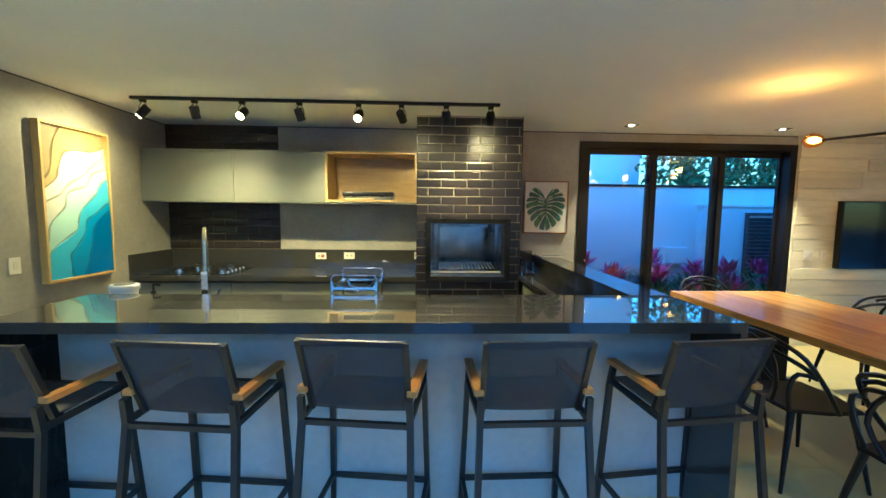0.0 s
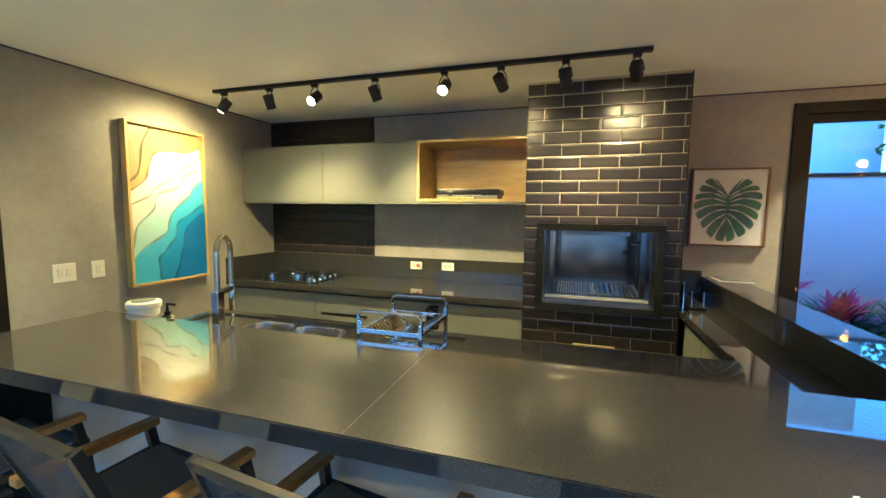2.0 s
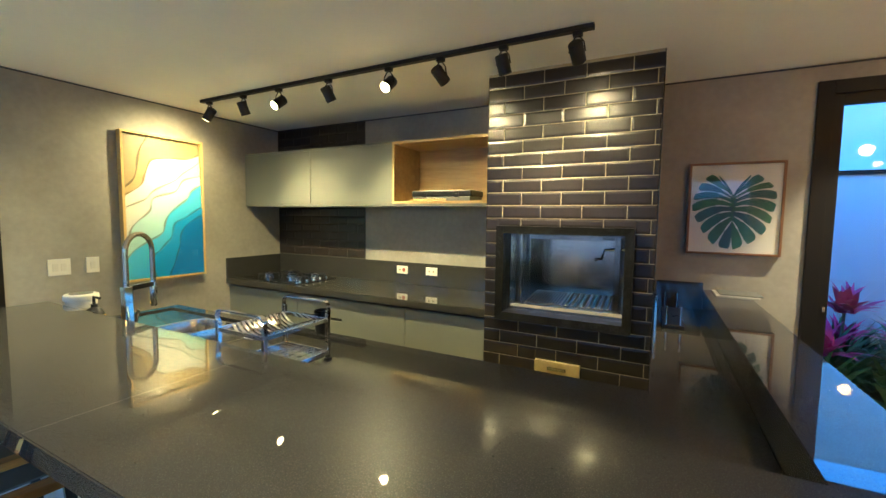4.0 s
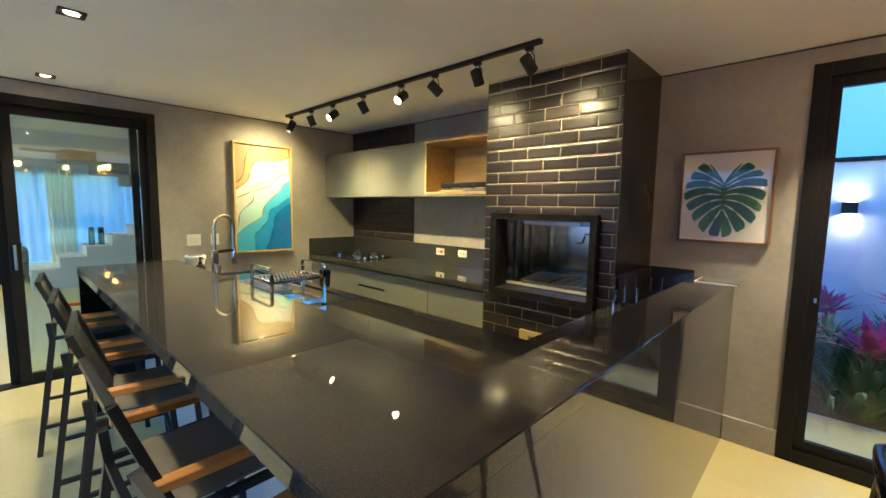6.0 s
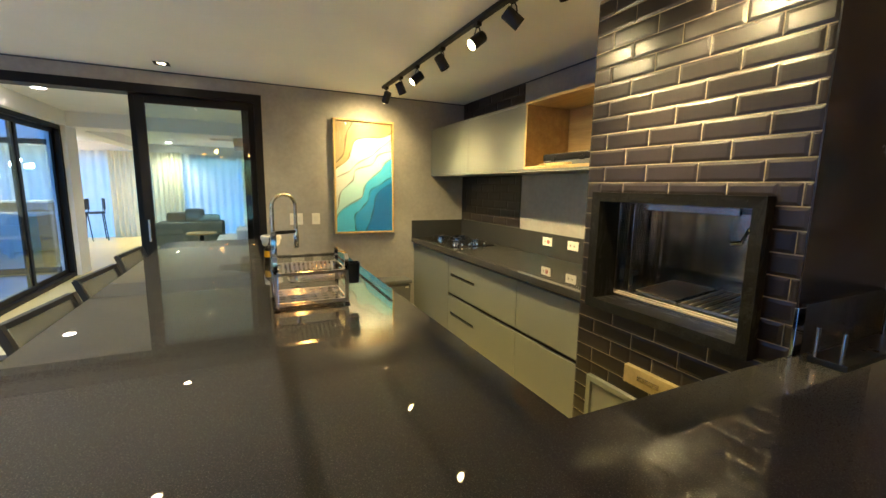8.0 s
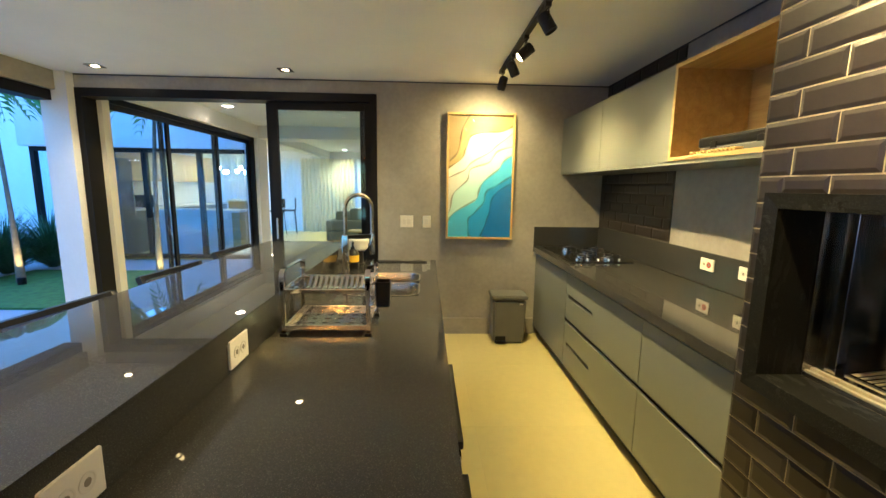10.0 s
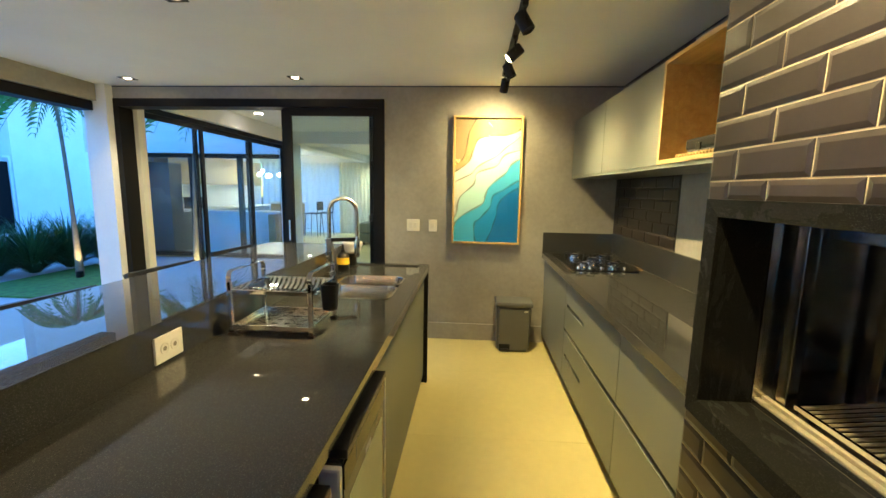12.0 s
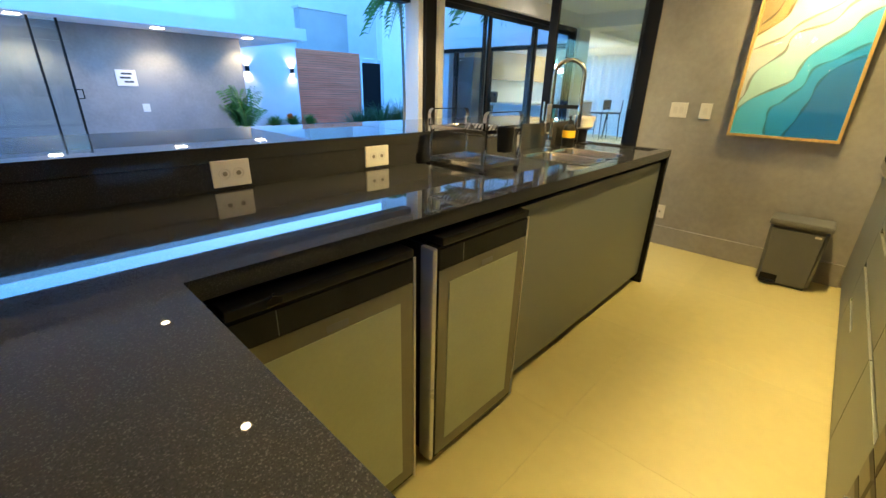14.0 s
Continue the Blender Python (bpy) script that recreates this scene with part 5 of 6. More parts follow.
def dining_chair():
    """A black plastic chair with a looped open back, facing +x; origin on the floor under the seat."""
    c = thing("dining_chair", "black plastic chair with a looped open back at the table", "dining chair", "chairs round the table")
    bm = slab([(-0.20, -0.19), (-0.22, 0.0), (-0.20, 0.19), (0.0, 0.225), (0.20, 0.21), (0.235, 0.0), (0.20, -0.21), (0.0, -0.225)], 0.445, 0.462, 0.006)
    part("seat", bm, PLASTIC_BLACK, c)
    for sx, sy in ((1, 1), (1, -1), (-1, 1), (-1, -1)):
        part("leg", tube([(sx * 0.17, sy * 0.17, 0.45), (sx * 0.21, sy * 0.205, 0.22), (sx * 0.245, sy * 0.235, 0.0)], [0.020, 0.015, 0.010], 8), PLASTIC_BLACK, c, "", True)
    loops = [
        [(0.05, -0.22, 0.45), (-0.06, -0.255, 0.60), (-0.17, -0.235, 0.76), (-0.235, -0.12, 0.83), (-0.25, 0.0, 0.845), (-0.235, 0.12, 0.83), (-0.17, 0.235, 0.76), (-0.06, 0.255, 0.60), (0.05, 0.22, 0.45)],
        [(-0.18, -0.17, 0.45), (-0.22, -0.20, 0.58), (-0.20, -0.23, 0.68), (-0.10, -0.26, 0.66), (-0.20, -0.17, 0.74), (-0.24, 0.0, 0.77), (-0.20, 0.17, 0.74), (-0.10, 0.26, 0.66), (-0.20, 0.23, 0.68), (-0.22, 0.20, 0.58), (-0.18, 0.17, 0.45)],
        [(-0.20, -0.06, 0.45), (-0.235, -0.13, 0.60), (-0.235, -0.08, 0.74), (-0.245, 0.06, 0.81), (-0.235, 0.16, 0.78)],
        [(-0.20, 0.06, 0.45), (-0.235, 0.13, 0.60), (-0.235, 0.08, 0.74), (-0.245, -0.06, 0.81), (-0.235, -0.16, 0.78)],
    ]
    for pts in loops:
        fine = []
        for i in range(len(pts) - 1):
            p = [Vector(pts[max(0, min(len(pts) - 1, i + d))]) for d in (-1, 0, 1, 2)]
            for q in (0.0, 0.33, 0.66):
                fine.append(0.5 * (2 * p[1] + (p[2] - p[0]) * q + (2 * p[0] - 5 * p[1] + 4 * p[2] - p[3]) * q * q + (3 * p[1] - p[0] - 3 * p[2] + p[3]) * q ** 3))
        fine.append(Vector(pts[-1]))
        part("back_loop", tube(fine, 0.0125, 8), PLASTIC_BLACK, c, "", True)
    return c


chair = dining_chair()
chair.matrix_world = pose(2.23, 2.98, 0, 0, 0, 0)
for x, y, a in ((2.22, 2.28, -3), (2.24, 1.58, 3), (3.80, 3.30, 180), (3.80, 2.55, 182), (3.80, 1.80, 178), (3.0, 4.12, -92)):
    copy_thing(chair, pose(x, y, 0, 0, 0, a))

# amber branch chandelier
ch = thing("branch_chandelier", "dark branching chandelier with amber globe bulbs over the table", "chandelier")
ccx, ccy, ccz = 3.35, 2.45, 2.06
part("ceiling_rose", lathe([(0.07, 0), (0.07, 0.02)], (ccx, ccy, CEIL - 0.021), 20), TRACK_BLACK, ch)
part("drop_rod", tube([(ccx, ccy, CEIL - 0.02), (ccx, ccy, ccz)], 0.008, 8), TRACK_BLACK, ch)
random.seed(2)
ENDS = [(-0.68, 0.28, -0.015), (0.55, 0.35, 0.05), (0.30, -0.70, 0.02), (0.75, -0.10, 0.02), (-0.10, -1.00, 0.05)]
for dx, dy, dz in ENDS:
    e = (ccx + dx, ccy + dy, ccz + dz)
    arm = part("arm", tube([(ccx, ccy, ccz), (ccx + dx * 0.5, ccy + dy * 0.5, ccz + dz * 0.3 + 0.02), e], [0.012, 0.010, 0.009], 8), TRACK_BLACK, ch, "", True)
    u = Vector((dx, dy, dz)).normalized()
    part("globe_bulb", lathe([(0.012, -0.02), (0.030, 0.0), (0.046, 0.03), (0.050, 0.055), (0.044, 0.082), (0.026, 0.10), (0.008, 0.106)], e, 20, u.to_track_quat("Z", "Y").to_matrix().to_4x4()), AMBER_GLASS, arm, "amber glass globe", True).visible_shadow = False
    part("bulb_core", lathe([(0.004, 0.0), (0.018, 0.015), (0.024, 0.04), (0.020, 0.065), (0.004, 0.08)], e, 14, u.to_track_quat("Z", "Y").to_matrix().to_4x4()), LIT_AMBER, arm, "glowing core", True)
for dx, dy, dz in ENDS[:4]:
    bulb_light((ccx + dx * 1.2, ccy + dy * 1.2, ccz + dz + 0.12), 4.0, AMBER, 0.05)

# ---- outside, north: planting strip before a white wall ----
def blades(bm, cx, cy, z0, count, length, width, spread, droop, seed):
    """A tuft of arching strap leaves."""
    r = random.Random(seed)
    for _ in range(count):
        a = r.uniform(0, 2 * math.pi)
        tilt = r.uniform(0.1, 1.0) * spread
        L = length * r.uniform(0.65, 1.1)
        w = width * r.uniform(0.7, 1.2)
        d = Vector((math.cos(a), math.sin(a), 0))
        side = Vector((-d.y, d.x, 0))
        prev = None
        p = Vector((cx + r.uniform(-0.05, 0.05), cy + r.uniform(-0.05, 0.05), z0))
        for k in range(6):
            q = k / 5
            ww = w * (0.5 + 1.2 * q if q < 0.5 else 2.2 * (1 - q)) + 0.001
            cur = (bm.verts.new(p - side * ww), bm.verts.new(p + side * ww))
            if prev:
                bm.faces.new((prev[0], prev[1], cur[1], cur[0]))
            prev = cur
            t = tilt + droop * q * q
            p = p + (d * math.sin(t) + Vector((0, 0, math.cos(t)))) * L / 5
    return bm


structure("ground", box(-60, 60, -60, 60, -0.40, -0.155), SOIL, "dark soil round the house", "ground")
structure("path_north", box(0.6, 12, NY + 0.15, NY + 0.95, -0.154, -0.02), PAVING, "pale paved strip outside the window", "pavement")
structure("bed_north", box(0.6, 12, NY + 0.951, NY + 2.19, -0.154, -0.03), SOIL, "dark planting bed along the garden wall", "planting bed")
GY = NY + 2.2
structure("garden_wall", box(-1.0, 12, GY, GY + 0.15, -0.15, 1.98), WHITE, "white rendered garden wall", "garden wall")
structure("garden_wall_cap", box(-1.0, 12, GY - 0.03, GY + 0.18, 1.981, 2.02), FRAME, "dark metal coping on the garden wall", "coping")
structure("neighbour_wall", box(-1.0, 5.1, GY + 3.0, GY + 3.3, -0.15, 4.4), WHITE, "tall white neighbouring house wall", "house wall")
structure("side_wall_outside", box(0.45, 0.6, NY + 0.15, GY, -0.15, 2.6), WHITE, "white wall closing the planting strip", "wall")
structure("service_niche", box(4.57, 6.6, GY - 0.14, GY - 0.001, -0.15, 1.66), WHITE, "white projecting block in the garden wall", "garden wall")
structure("service_niche_cap", box(4.54, 6.63, GY - 0.17, GY - 0.001, 1.661, 1.70), WHITE, "white ledge on the projecting block", "ledge")
sh = thing("shutter_door", "dark louvred metal door in the white garden wall", "door")
part("door_frame", frame_box(bmesh.new(), 5.30, 5.92, -0.02, 1.57, 0.05, GY - 0.175, GY - 0.141), SHUTTER, sh)
for k in range(23):
    z = 0.05 + 0.063 * k
    bm = box(5.355, 5.865, -0.012, 0.012, -0.027, 0.027)
    bmesh.ops.transform(bm, matrix=pose(0, GY - 0.160, z + 0.02, 28), verts=bm.verts)
    part("louvre", bm, SHUTTER, sh)
lamp = thing("wall_sconce", "square up-and-down wall lamp on the white garden wall", "wall lamp", "outdoor wall lamps")
part("housing", box(1.90, 2.01, GY - 0.11, GY - 0.001, 1.50, 1.61, 0.004), FRAME, lamp)
part("glow_face", box(1.912, 1.998, GY - 0.10, GY - 0.012, 1.6105, 1.613), LIT_WHITE, lamp)
part("glow_face", box(1.912, 1.998, GY - 0.10, GY - 0.012, 1.497, 1.4995), LIT_WHITE, lamp)
spot((1.955, GY - 0.06, 1.63), (1.955, GY - 0.03, 3.0), 1.1, NEUTRAL, 110, 0.5)
spot((1.955, GY - 0.06, 1.48), (1.955, GY - 0.03, 0.0), 1.1, NEUTRAL, 110, 0.5)
bx = thing("meter_box", "small white box fixed to the garden wall", "box")
part("body", box(3.98, 4.36, GY - 0.12, GY - 0.001, 0.70, 0.98, 0.006), WHITE, bx)
part("lid", box(3.99, 4.35, GY - 0.135, GY - 0.121, 0.71, 0.97, 0.004), WHITE, bx)
random.seed(11)
for k in range(21):
    x = 1.50 + 0.195 * k + 0.06 * math.sin(5 * k)
    y = NY + 1.45 + 0.35 * ((k * 7) % 3 - 1)
    p = thing("cordyline", "cordyline plant with magenta leaves above a green skirt", "plant", "plants under the garden wall")
    h = (0.48, 0.40, 0.62, 0.45, 0.75, 0.36, 0.58)[k % 7]
    part("stem", tube([(x, y, -0.03), (x + 0.02, y, h)], [0.018, 0.012], 6), BARK, p)
    part("crown", blades(bmesh.new(), x + 0.02, y, h, 40, 0.33, 0.028, 1.25, 0.8, 20 + k), PINK, p, "magenta strap leaves")
    part("skirt", blades(bmesh.new(), x, y, -0.03, 90, 0.80, 0.026, 0.8, 1.2, 50 + k), LEAF_DEEP, p, "dark green leaves")
bm = bmesh.new()
for k in range(26):
    blades(bm, 1.3 + 0.22 * k, NY + 1.15 + 0.25 * (k % 3), -0.03, 30, 0.66, 0.020, 0.95, 1.3, 90 + k)
tagged(new("ground_cover", mesh_of("ground_cover", bm, LEAF_DEEP)), "dense green strap-leaf ground cover", "ground cover", kind="stuff")


tree = thing("garden_tree", "dark leafy tree behind the garden wall", "tree")
part("trunk", tube([(6.4, GY + 2.0, -0.15), (6.35, GY + 2.0, 1.2), (6.45, GY + 2.05, 2.4)], [0.09, 0.07, 0.05], 8), BARK, tree)
bm = bmesh.new()
r = random.Random(31)
for k in range(5200):
    a, e = r.uniform(0, 2 * math.pi), r.uniform(-0.9, 1.2)
    d = Vector((math.cos(a) * math.cos(e) * 1.5, math.sin(a) * math.cos(e) * 0.9, math.sin(e) * 0.9)) * r.uniform(0.45, 1.0) ** 0.5
    c = Vector((6.4, GY + 2.0, 2.7)) + d * (1 + 0.25 * math.sin(5 * a))
    u = Vector((r.uniform(-1, 1), r.uniform(-1, 1), r.uniform(-1, 1))).normalized() * 0.065
    v = u.cross(Vector((r.uniform(-1, 1), r.uniform(-1, 1), r.uniform(-1, 1)))).normalized() * 0.035
    bm.faces.new([bm.verts.new(p) for p in (c - u, c + v, c + u, c - v)])
part("crown", bm, LEAF_DEEP, tree, "dense dark green leaves")


def palm(x, y, height, lean, seed, label, reach):
    p = thing("palm_tree", label, "palm tree")
    pts = [(x + lean * (k / 6) ** 2, y, -0.1 + height * k / 6) for k in range(7)]
    part("trunk", tube(pts, [0.065, 0.045, 0.032, 0.028, 0.026, 0.025, 0.024], 10), BARK, p, "", True)
    r = random.Random(seed)
    bm = bmesh.new()
    top = Vector(pts[-1])
    for k in range(11):
        a = 2 * math.pi * k / 11 + r.uniform(-0.2, 0.2)
        d = Vector((math.cos(a), math.sin(a), 0))
        up = r.uniform(0.2, 1.0)
        spine = [top + (d * (1.5 * q) + Vector((0, 0, up * 1.1 * q - 1.9 * q * q))) * reach for q in [j / 14 for j in range(15)]]
        side = Vector((-d.y, d.x, 0))
        for j in range(1, 15):
            for s in (-1, 1):
                b0 = spine[j]
                L = 0.42 * reach * math.sin(math.pi * (0.12 + 0.8 * j / 15))
                tip = b0 + side * s * L * 0.75 + d * 0.18 + Vector((0, 0, -L * 0.75))
                w = d * 0.036
                m1 = (b0 + tip) / 2 + Vector((0, 0, 0.05))
                vs = [bm.verts.new(v) for v in (b0 - w * 0.4, b0 + w * 0.4, m1 + w, tip, m1 - w)]
                bm.faces.new(vs)
        add_tube(bm, spine, [0.012 - 0.0007 * j for j in range(15)], 5)
    part("crown", bm, LEAF, p, "arching feather leaves")
    return p


# ---- outside, south: the courtyard ----
structure("courtyard_paving", box(-16, 14, -30, SY - 0.24, -0.154, -0.04), PAVING, "pale courtyard paving", "pavement")
structure("lawn", box(-5.9, -3.7, -3.75, SY - 0.55, -0.0395, -0.012), GRASS, "strip of short green lawn in the courtyard", "lawn")
CYD = -10.0
structure("court_wall", box(-6.25, -4.0, CYD, CYD + 0.2, -0.1, 2.36), WHITE, "white boundary wall with wall lamps", "garden wall")
structure("white_house_wall", box(-20.0, -9.86, CYD - 0.2, CYD + 0.15, -0.1, 6.5), WHITE, "tall white house wall", "house wall")
structure("white_house_back", box(-20.0, 6.0, -15.3, -15.0, -0.1, 7.0), WHITE, "white upper house wall behind the courtyard", "house wall")
bh = thing("blue_box_house", "flat white house volume behind the wall, greyed to look shaded", "house")
# white wall given the grey paving colour, so that it looks shaded
part("wall", box(-9.95, -7.85, -12.6, -12.2, -0.1, 3.9), PAVING, bh)
part("parapet", box(-10.0, -7.80, -12.65, -12.15, 3.9, 3.98), WHITE, bh)
clad = thing("wood_cladding", "horizontal brown wooden cladding on a garden wall", "wood cladding")
part("backing", box(-8.85, -6.26, CYD - 0.02, CYD + 0.03, -0.04, 2.33), DOOR_BLACK, clad)
random.seed(5)
for k in range(32):
    z0 = -0.03 + 0.0738 * k
    cut = random.choice((-7.5, -7.3, -8.0))
    for a, b in ((-8.85, cut), (cut, -6.26)):
        part("board", box(a + 0.003, b - 0.003, CYD + 0.031, CYD + 0.055, z0 + 0.003, z0 + 0.071, 0.003), SLAT_WOOD, clad)
gate = thing("black_gate", "plain black door in the courtyard wall", "door")
part("door_leaf", box(-9.80, -8.95, CYD + 0.0, CYD + 0.05, -0.04, 2.05, 0.003), DOOR_BLACK, gate)
part("door_frame", frame_box(bmesh.new(), -9.86, -8.86, -0.04, 2.22, 0.058, CYD - 0.02, CYD + 0.09), WHITE, gate, "white frame")
for x in (-4.62, -6.05):
    s = thing("wall_sconce", "small dark up-and-down wall lamp on the courtyard wall", "wall lamp", "outdoor wall lamps")
    part("housing", box(x - 0.05, x + 0.05, CYD + 0.201, CYD + 0.28, 1.55, 1.72, 0.004), FRAME, s)
    part("glow_face", box(x - 0.04, x + 0.04, CYD + 0.21, CYD + 0.27, 1.7205, 1.725), LIT_WHITE, s)
    part("glow_face", box(x - 0.04, x + 0.04, CYD + 0.21, CYD + 0.27, 1.545, 1.5495), LIT_WHITE, s)
    spot((x, CYD + 0.25, 1.75), (x, CYD + 0.21, 3), 5, NEUTRAL, 120, 0.5)
    spot((x, CYD + 0.25, 1.52), (x, CYD + 0.21, 0), 5, NEUTRAL, 120, 0.5)
# grey pool house with a deep eave
PHY = -7.0
structure("pool_house_wall", box(-3.35, 3.6, PHY - 0.25, PHY, -0.1, 2.18), OUT_GREY, "grey cement wall of the pool house", "house wall")
structure("pool_house_roof", box(-4.45, 4.2, PHY - 4.5, PHY + 1.1, 2.18, 2.42), WHITE, "white flat roof slab with a deep eave", "roof")
structure("pool_house_upper", box(-3.6, 4.2, PHY - 4.0, PHY - 0.6, 2.42, 3.5), WHITE, "white upper wall over the pool house roof", "house wall")
for x, y in ((-1.6, PHY + 0.55), (-3.4, PHY + 0.35), (0.4, PHY + 0.55)):
    dl = thing("eave_downlight", "small square downlight in the white eave, lit", "ceiling light", "eave downlights")
    part("bulb_face", box(x - 0.09, x + 0.09, y - 0.09, y + 0.09, 2.172, 2.1795), LIT_WHITE, dl)
    spot((x, y, 2.15), (x, y - 0.12, 0), 35, NEUTRAL, 120, 0.6)
gd = thing("glass_shower_door", "frameless glass panel with a dark edge beside the grey wall", "glass door")
part("pane", box(-0.10, 1.6, PHY + 0.55, PHY + 0.56, -0.03, 2.17), GLASS_GREEN, gd)
for x in (-0.14, 0.22):
    part("edge_bar", box(x, x + 0.035, PHY + 0.53, PHY + 0.58, -0.04, 2.178), FRAME, gd)
part("handle", tube([(-0.12, PHY + 0.60, 0.9), (-0.22, PHY + 0.60, 0.9), (-0.22, PHY + 0.60, 1.05), (-0.12, PHY + 0.60, 1.05)], 0.012, 6), FRAME, gd)
sign = thing("wall_plaque", "small white square plaque with dark figures on the grey wall", "plaque")
part("board", box(-1.20, -0.86, PHY + 0.001, PHY + 0.02, 1.12, 1.42, 0.003), CANVAS, sign)
for k, (a, b) in enumerate(((-1.14, -0.98), (-1.10, -0.92), (-1.13, -0.95))):
    part("bar", box(a, b, PHY + 0.0205, PHY + 0.023, 1.18 + 0.075 * k, 1.215 + 0.075 * k), SHUTTER, sign)
switch_plate("light_switch", "white switch plate on the grey pool house wall", pose(-1.26, PHY + 0.001, 0.70, 0, 0, 180), 0.13, 0.16, 1)
p = thing("potted_areca", "leafy green areca palm in a dark round pot", "potted plant")
part("pot", lathe([(0.12, 0), (0.17, 0.06), (0.19, 0.16), (0.18, 0.24), (0.15, 0.24), (0.14, 0.20)], (-2.95, -6.3, -0.039), 24), RATTAN, p, "dark rounded pot", True)
bm = bmesh.new()
r = random.Random(77)
for k in range(40):
    a = r.uniform(0, 2 * math.pi)
    d = Vector((math.cos(a), math.sin(a), 0))
    side = Vector((-d.y, d.x, 0))
    lean, tall = r.uniform(0.06, 0.34), r.uniform(0.55, 1.10)
    spine = [Vector((-2.95, -6.3, 0.14)) + d * (lean * q + 0.25 * lean * q * q) + Vector((0, 0, tall * (1.5 * q - 0.55 * q * q))) for q in [j / 12 for j in range(13)]]
    add_tube(bm, spine, [0.008 - 0.0005 * j for j in range(13)], 4)
    for j in range(3, 13):
        L = 0.27 * math.sin(math.pi * (0.2 + 0.62 * (j - 3) / 10))
        for s in (-1, 1):
            b0 = spine[j]
            tip = b0 + side * s * L * 0.8 + d * 0.10 + Vector((0, 0, -0.25 * L))
            w = d * 0.017
            m1 = (b0 + tip) / 2 + Vector((0, 0, 0.03))
            bm.faces.new([bm.verts.new(v) for v in (b0 - w * 0.4, b0 + w * 0.4, m1 + w, tip, m1 - w)])
part("foliage", bm, LEAF, p, "feathered green leaves")
for x, y, s, k in ((-5.65, -3.95, 1.0, 2), (-5.1, -4.05, 0.95, 3), (-6.2, -3.7, 1.0, 4), (-4.75, -4.3, 0.85, 5)):
    p = thing("grassy_bush", "dense dark green grassy bush in the courtyard", "plant", "courtyard plants")
    part("foliage", blades(bmesh.new(), x, y, -0.02, 800, 1.05 * s, 0.0075, 1.15, 0.75, 200 + k), BUSH, p)
for x, k in ((-5.15, 0), (-5.75, 1), (-6.35, 2)):
    p = thing("low_shrub", "low leafy shrub at the foot of the courtyard wall", "plant", "courtyard shrubs")
    part("foliage", blades(bmesh.new(), x, CYD + 0.55, -0.038, 260, 0.40, 0.016, 1.25, 0.9, 300 + k), LEAF, p)
    if k == 1:
        part("flower_head", blades(bmesh.new(), x + 0.1, CYD + 0.6, 0.20, 60, 0.20, 0.022, 1.5, 0.6, 320), FLOWER, p, "orange flowers")
palm(-4.95, -1.08, 3.0, -0.25, 3, "slim palm tree lit from below in the courtyard", 0.42)
palm(-5.02, -3.15, 2.95, 0.10, 8, "tall slim palm tree in the courtyard", 0.42)
for x, y in ((-4.95, -1.08), (-5.02, -3.15)):
    up = thing("garden_uplight", "small black garden uplight at the palm foot, lit", "garden light", "garden uplights")
    part("housing", lathe([(0.05, 0), (0.05, 0.09), (0.04, 0.10)], (x + 0.16, y + 0.16, -0.013), 16), FRAME, up)
    spot((x + 0.16, y + 0.16, 0.12), (x, y, 0.5), 16, WARM, 55, 0.5)

# round garden table
rt = thing("round_garden_table", "dark round woven garden table outside the opening", "garden table")
tx, ty = -1.75, -1.75
part("ring", tube([(tx + 0.52 * math.cos(2 * math.pi * k / 40), ty + 0.52 * math.sin(2 * math.pi * k / 40), 0.585) for k in range(40)], 0.022, 8, closed=True), RATTAN, rt, "", True)
part("top", lathe([(0.50, 0), (0.50, 0.012)], (tx, ty, 0.575), 40), SCREEN, rt, "dark glass top")
part("ring", tube([(tx + 0.46 * math.cos(2 * math.pi * k / 40), ty + 0.46 * math.sin(2 * math.pi * k / 40), 0.35) for k in range(40)], 0.012, 6, closed=True), RATTAN, rt, "", True)
for k in range(28):
    a = 2 * math.pi * k / 28
    part("strand", tube([(tx + 0.51 * math.cos(a), ty + 0.51 * math.sin(a), 0.57), (tx + 0.43 * math.cos(a + 0.1), ty + 0.43 * math.sin(a + 0.1), 0.30), (tx + 0.38 * math.cos(a), ty + 0.38 * math.sin(a), -0.03)], 0.008, 5), RATTAN, rt)
part("base_ring", tube([(tx + 0.38 * math.cos(2 * math.pi * k / 32), ty + 0.38 * math.sin(2 * math.pi * k / 32), -0.028) for k in range(32)], 0.012, 6, closed=True), RATTAN, rt)

# ---- living room beyond the sliding door ----
LX0, LX1, LC = -12.2, WX - 0.15, 2.52
structure("living_ceiling", box(LX0 - 0.4, LX1, -0.5, 5.4, LC, LC + 0.2), WHITE, "white living room ceiling", "ceiling")
structure("far_ceiling", box(LX0 - 0.4, -7.0, -4.0, -0.501, LC, LC + 0.2), WHITE, "white far kitchen ceiling", "ceiling")
structure("living_cornice", box(LX0, LX1, -0.50, -0.20, 2.31, LC), WHITE, "white lowered band over the glass doors", "bulkhead")
structure("living_band", box(-7.2, -6.6, -0.2, 5.2, 2.30, LC), WHITE, "white ceiling band across the living room", "bulkhead")
structure("living_wall_north", box(LX0, LX1, 5.2, 5.4, 0, LC), CEMENT, "grey living room wall", "wall")
structure("living_wall_corner", box(-7.05, -6.62, -0.46, -0.22, 0, 2.31), WHITE, "pale wall end beside the glass doors", "wall")
structure("living_wall_south", box(LX0, -7.05, -4.0, -3.8, 0, LC), WHITE, "white dining room wall", "wall")
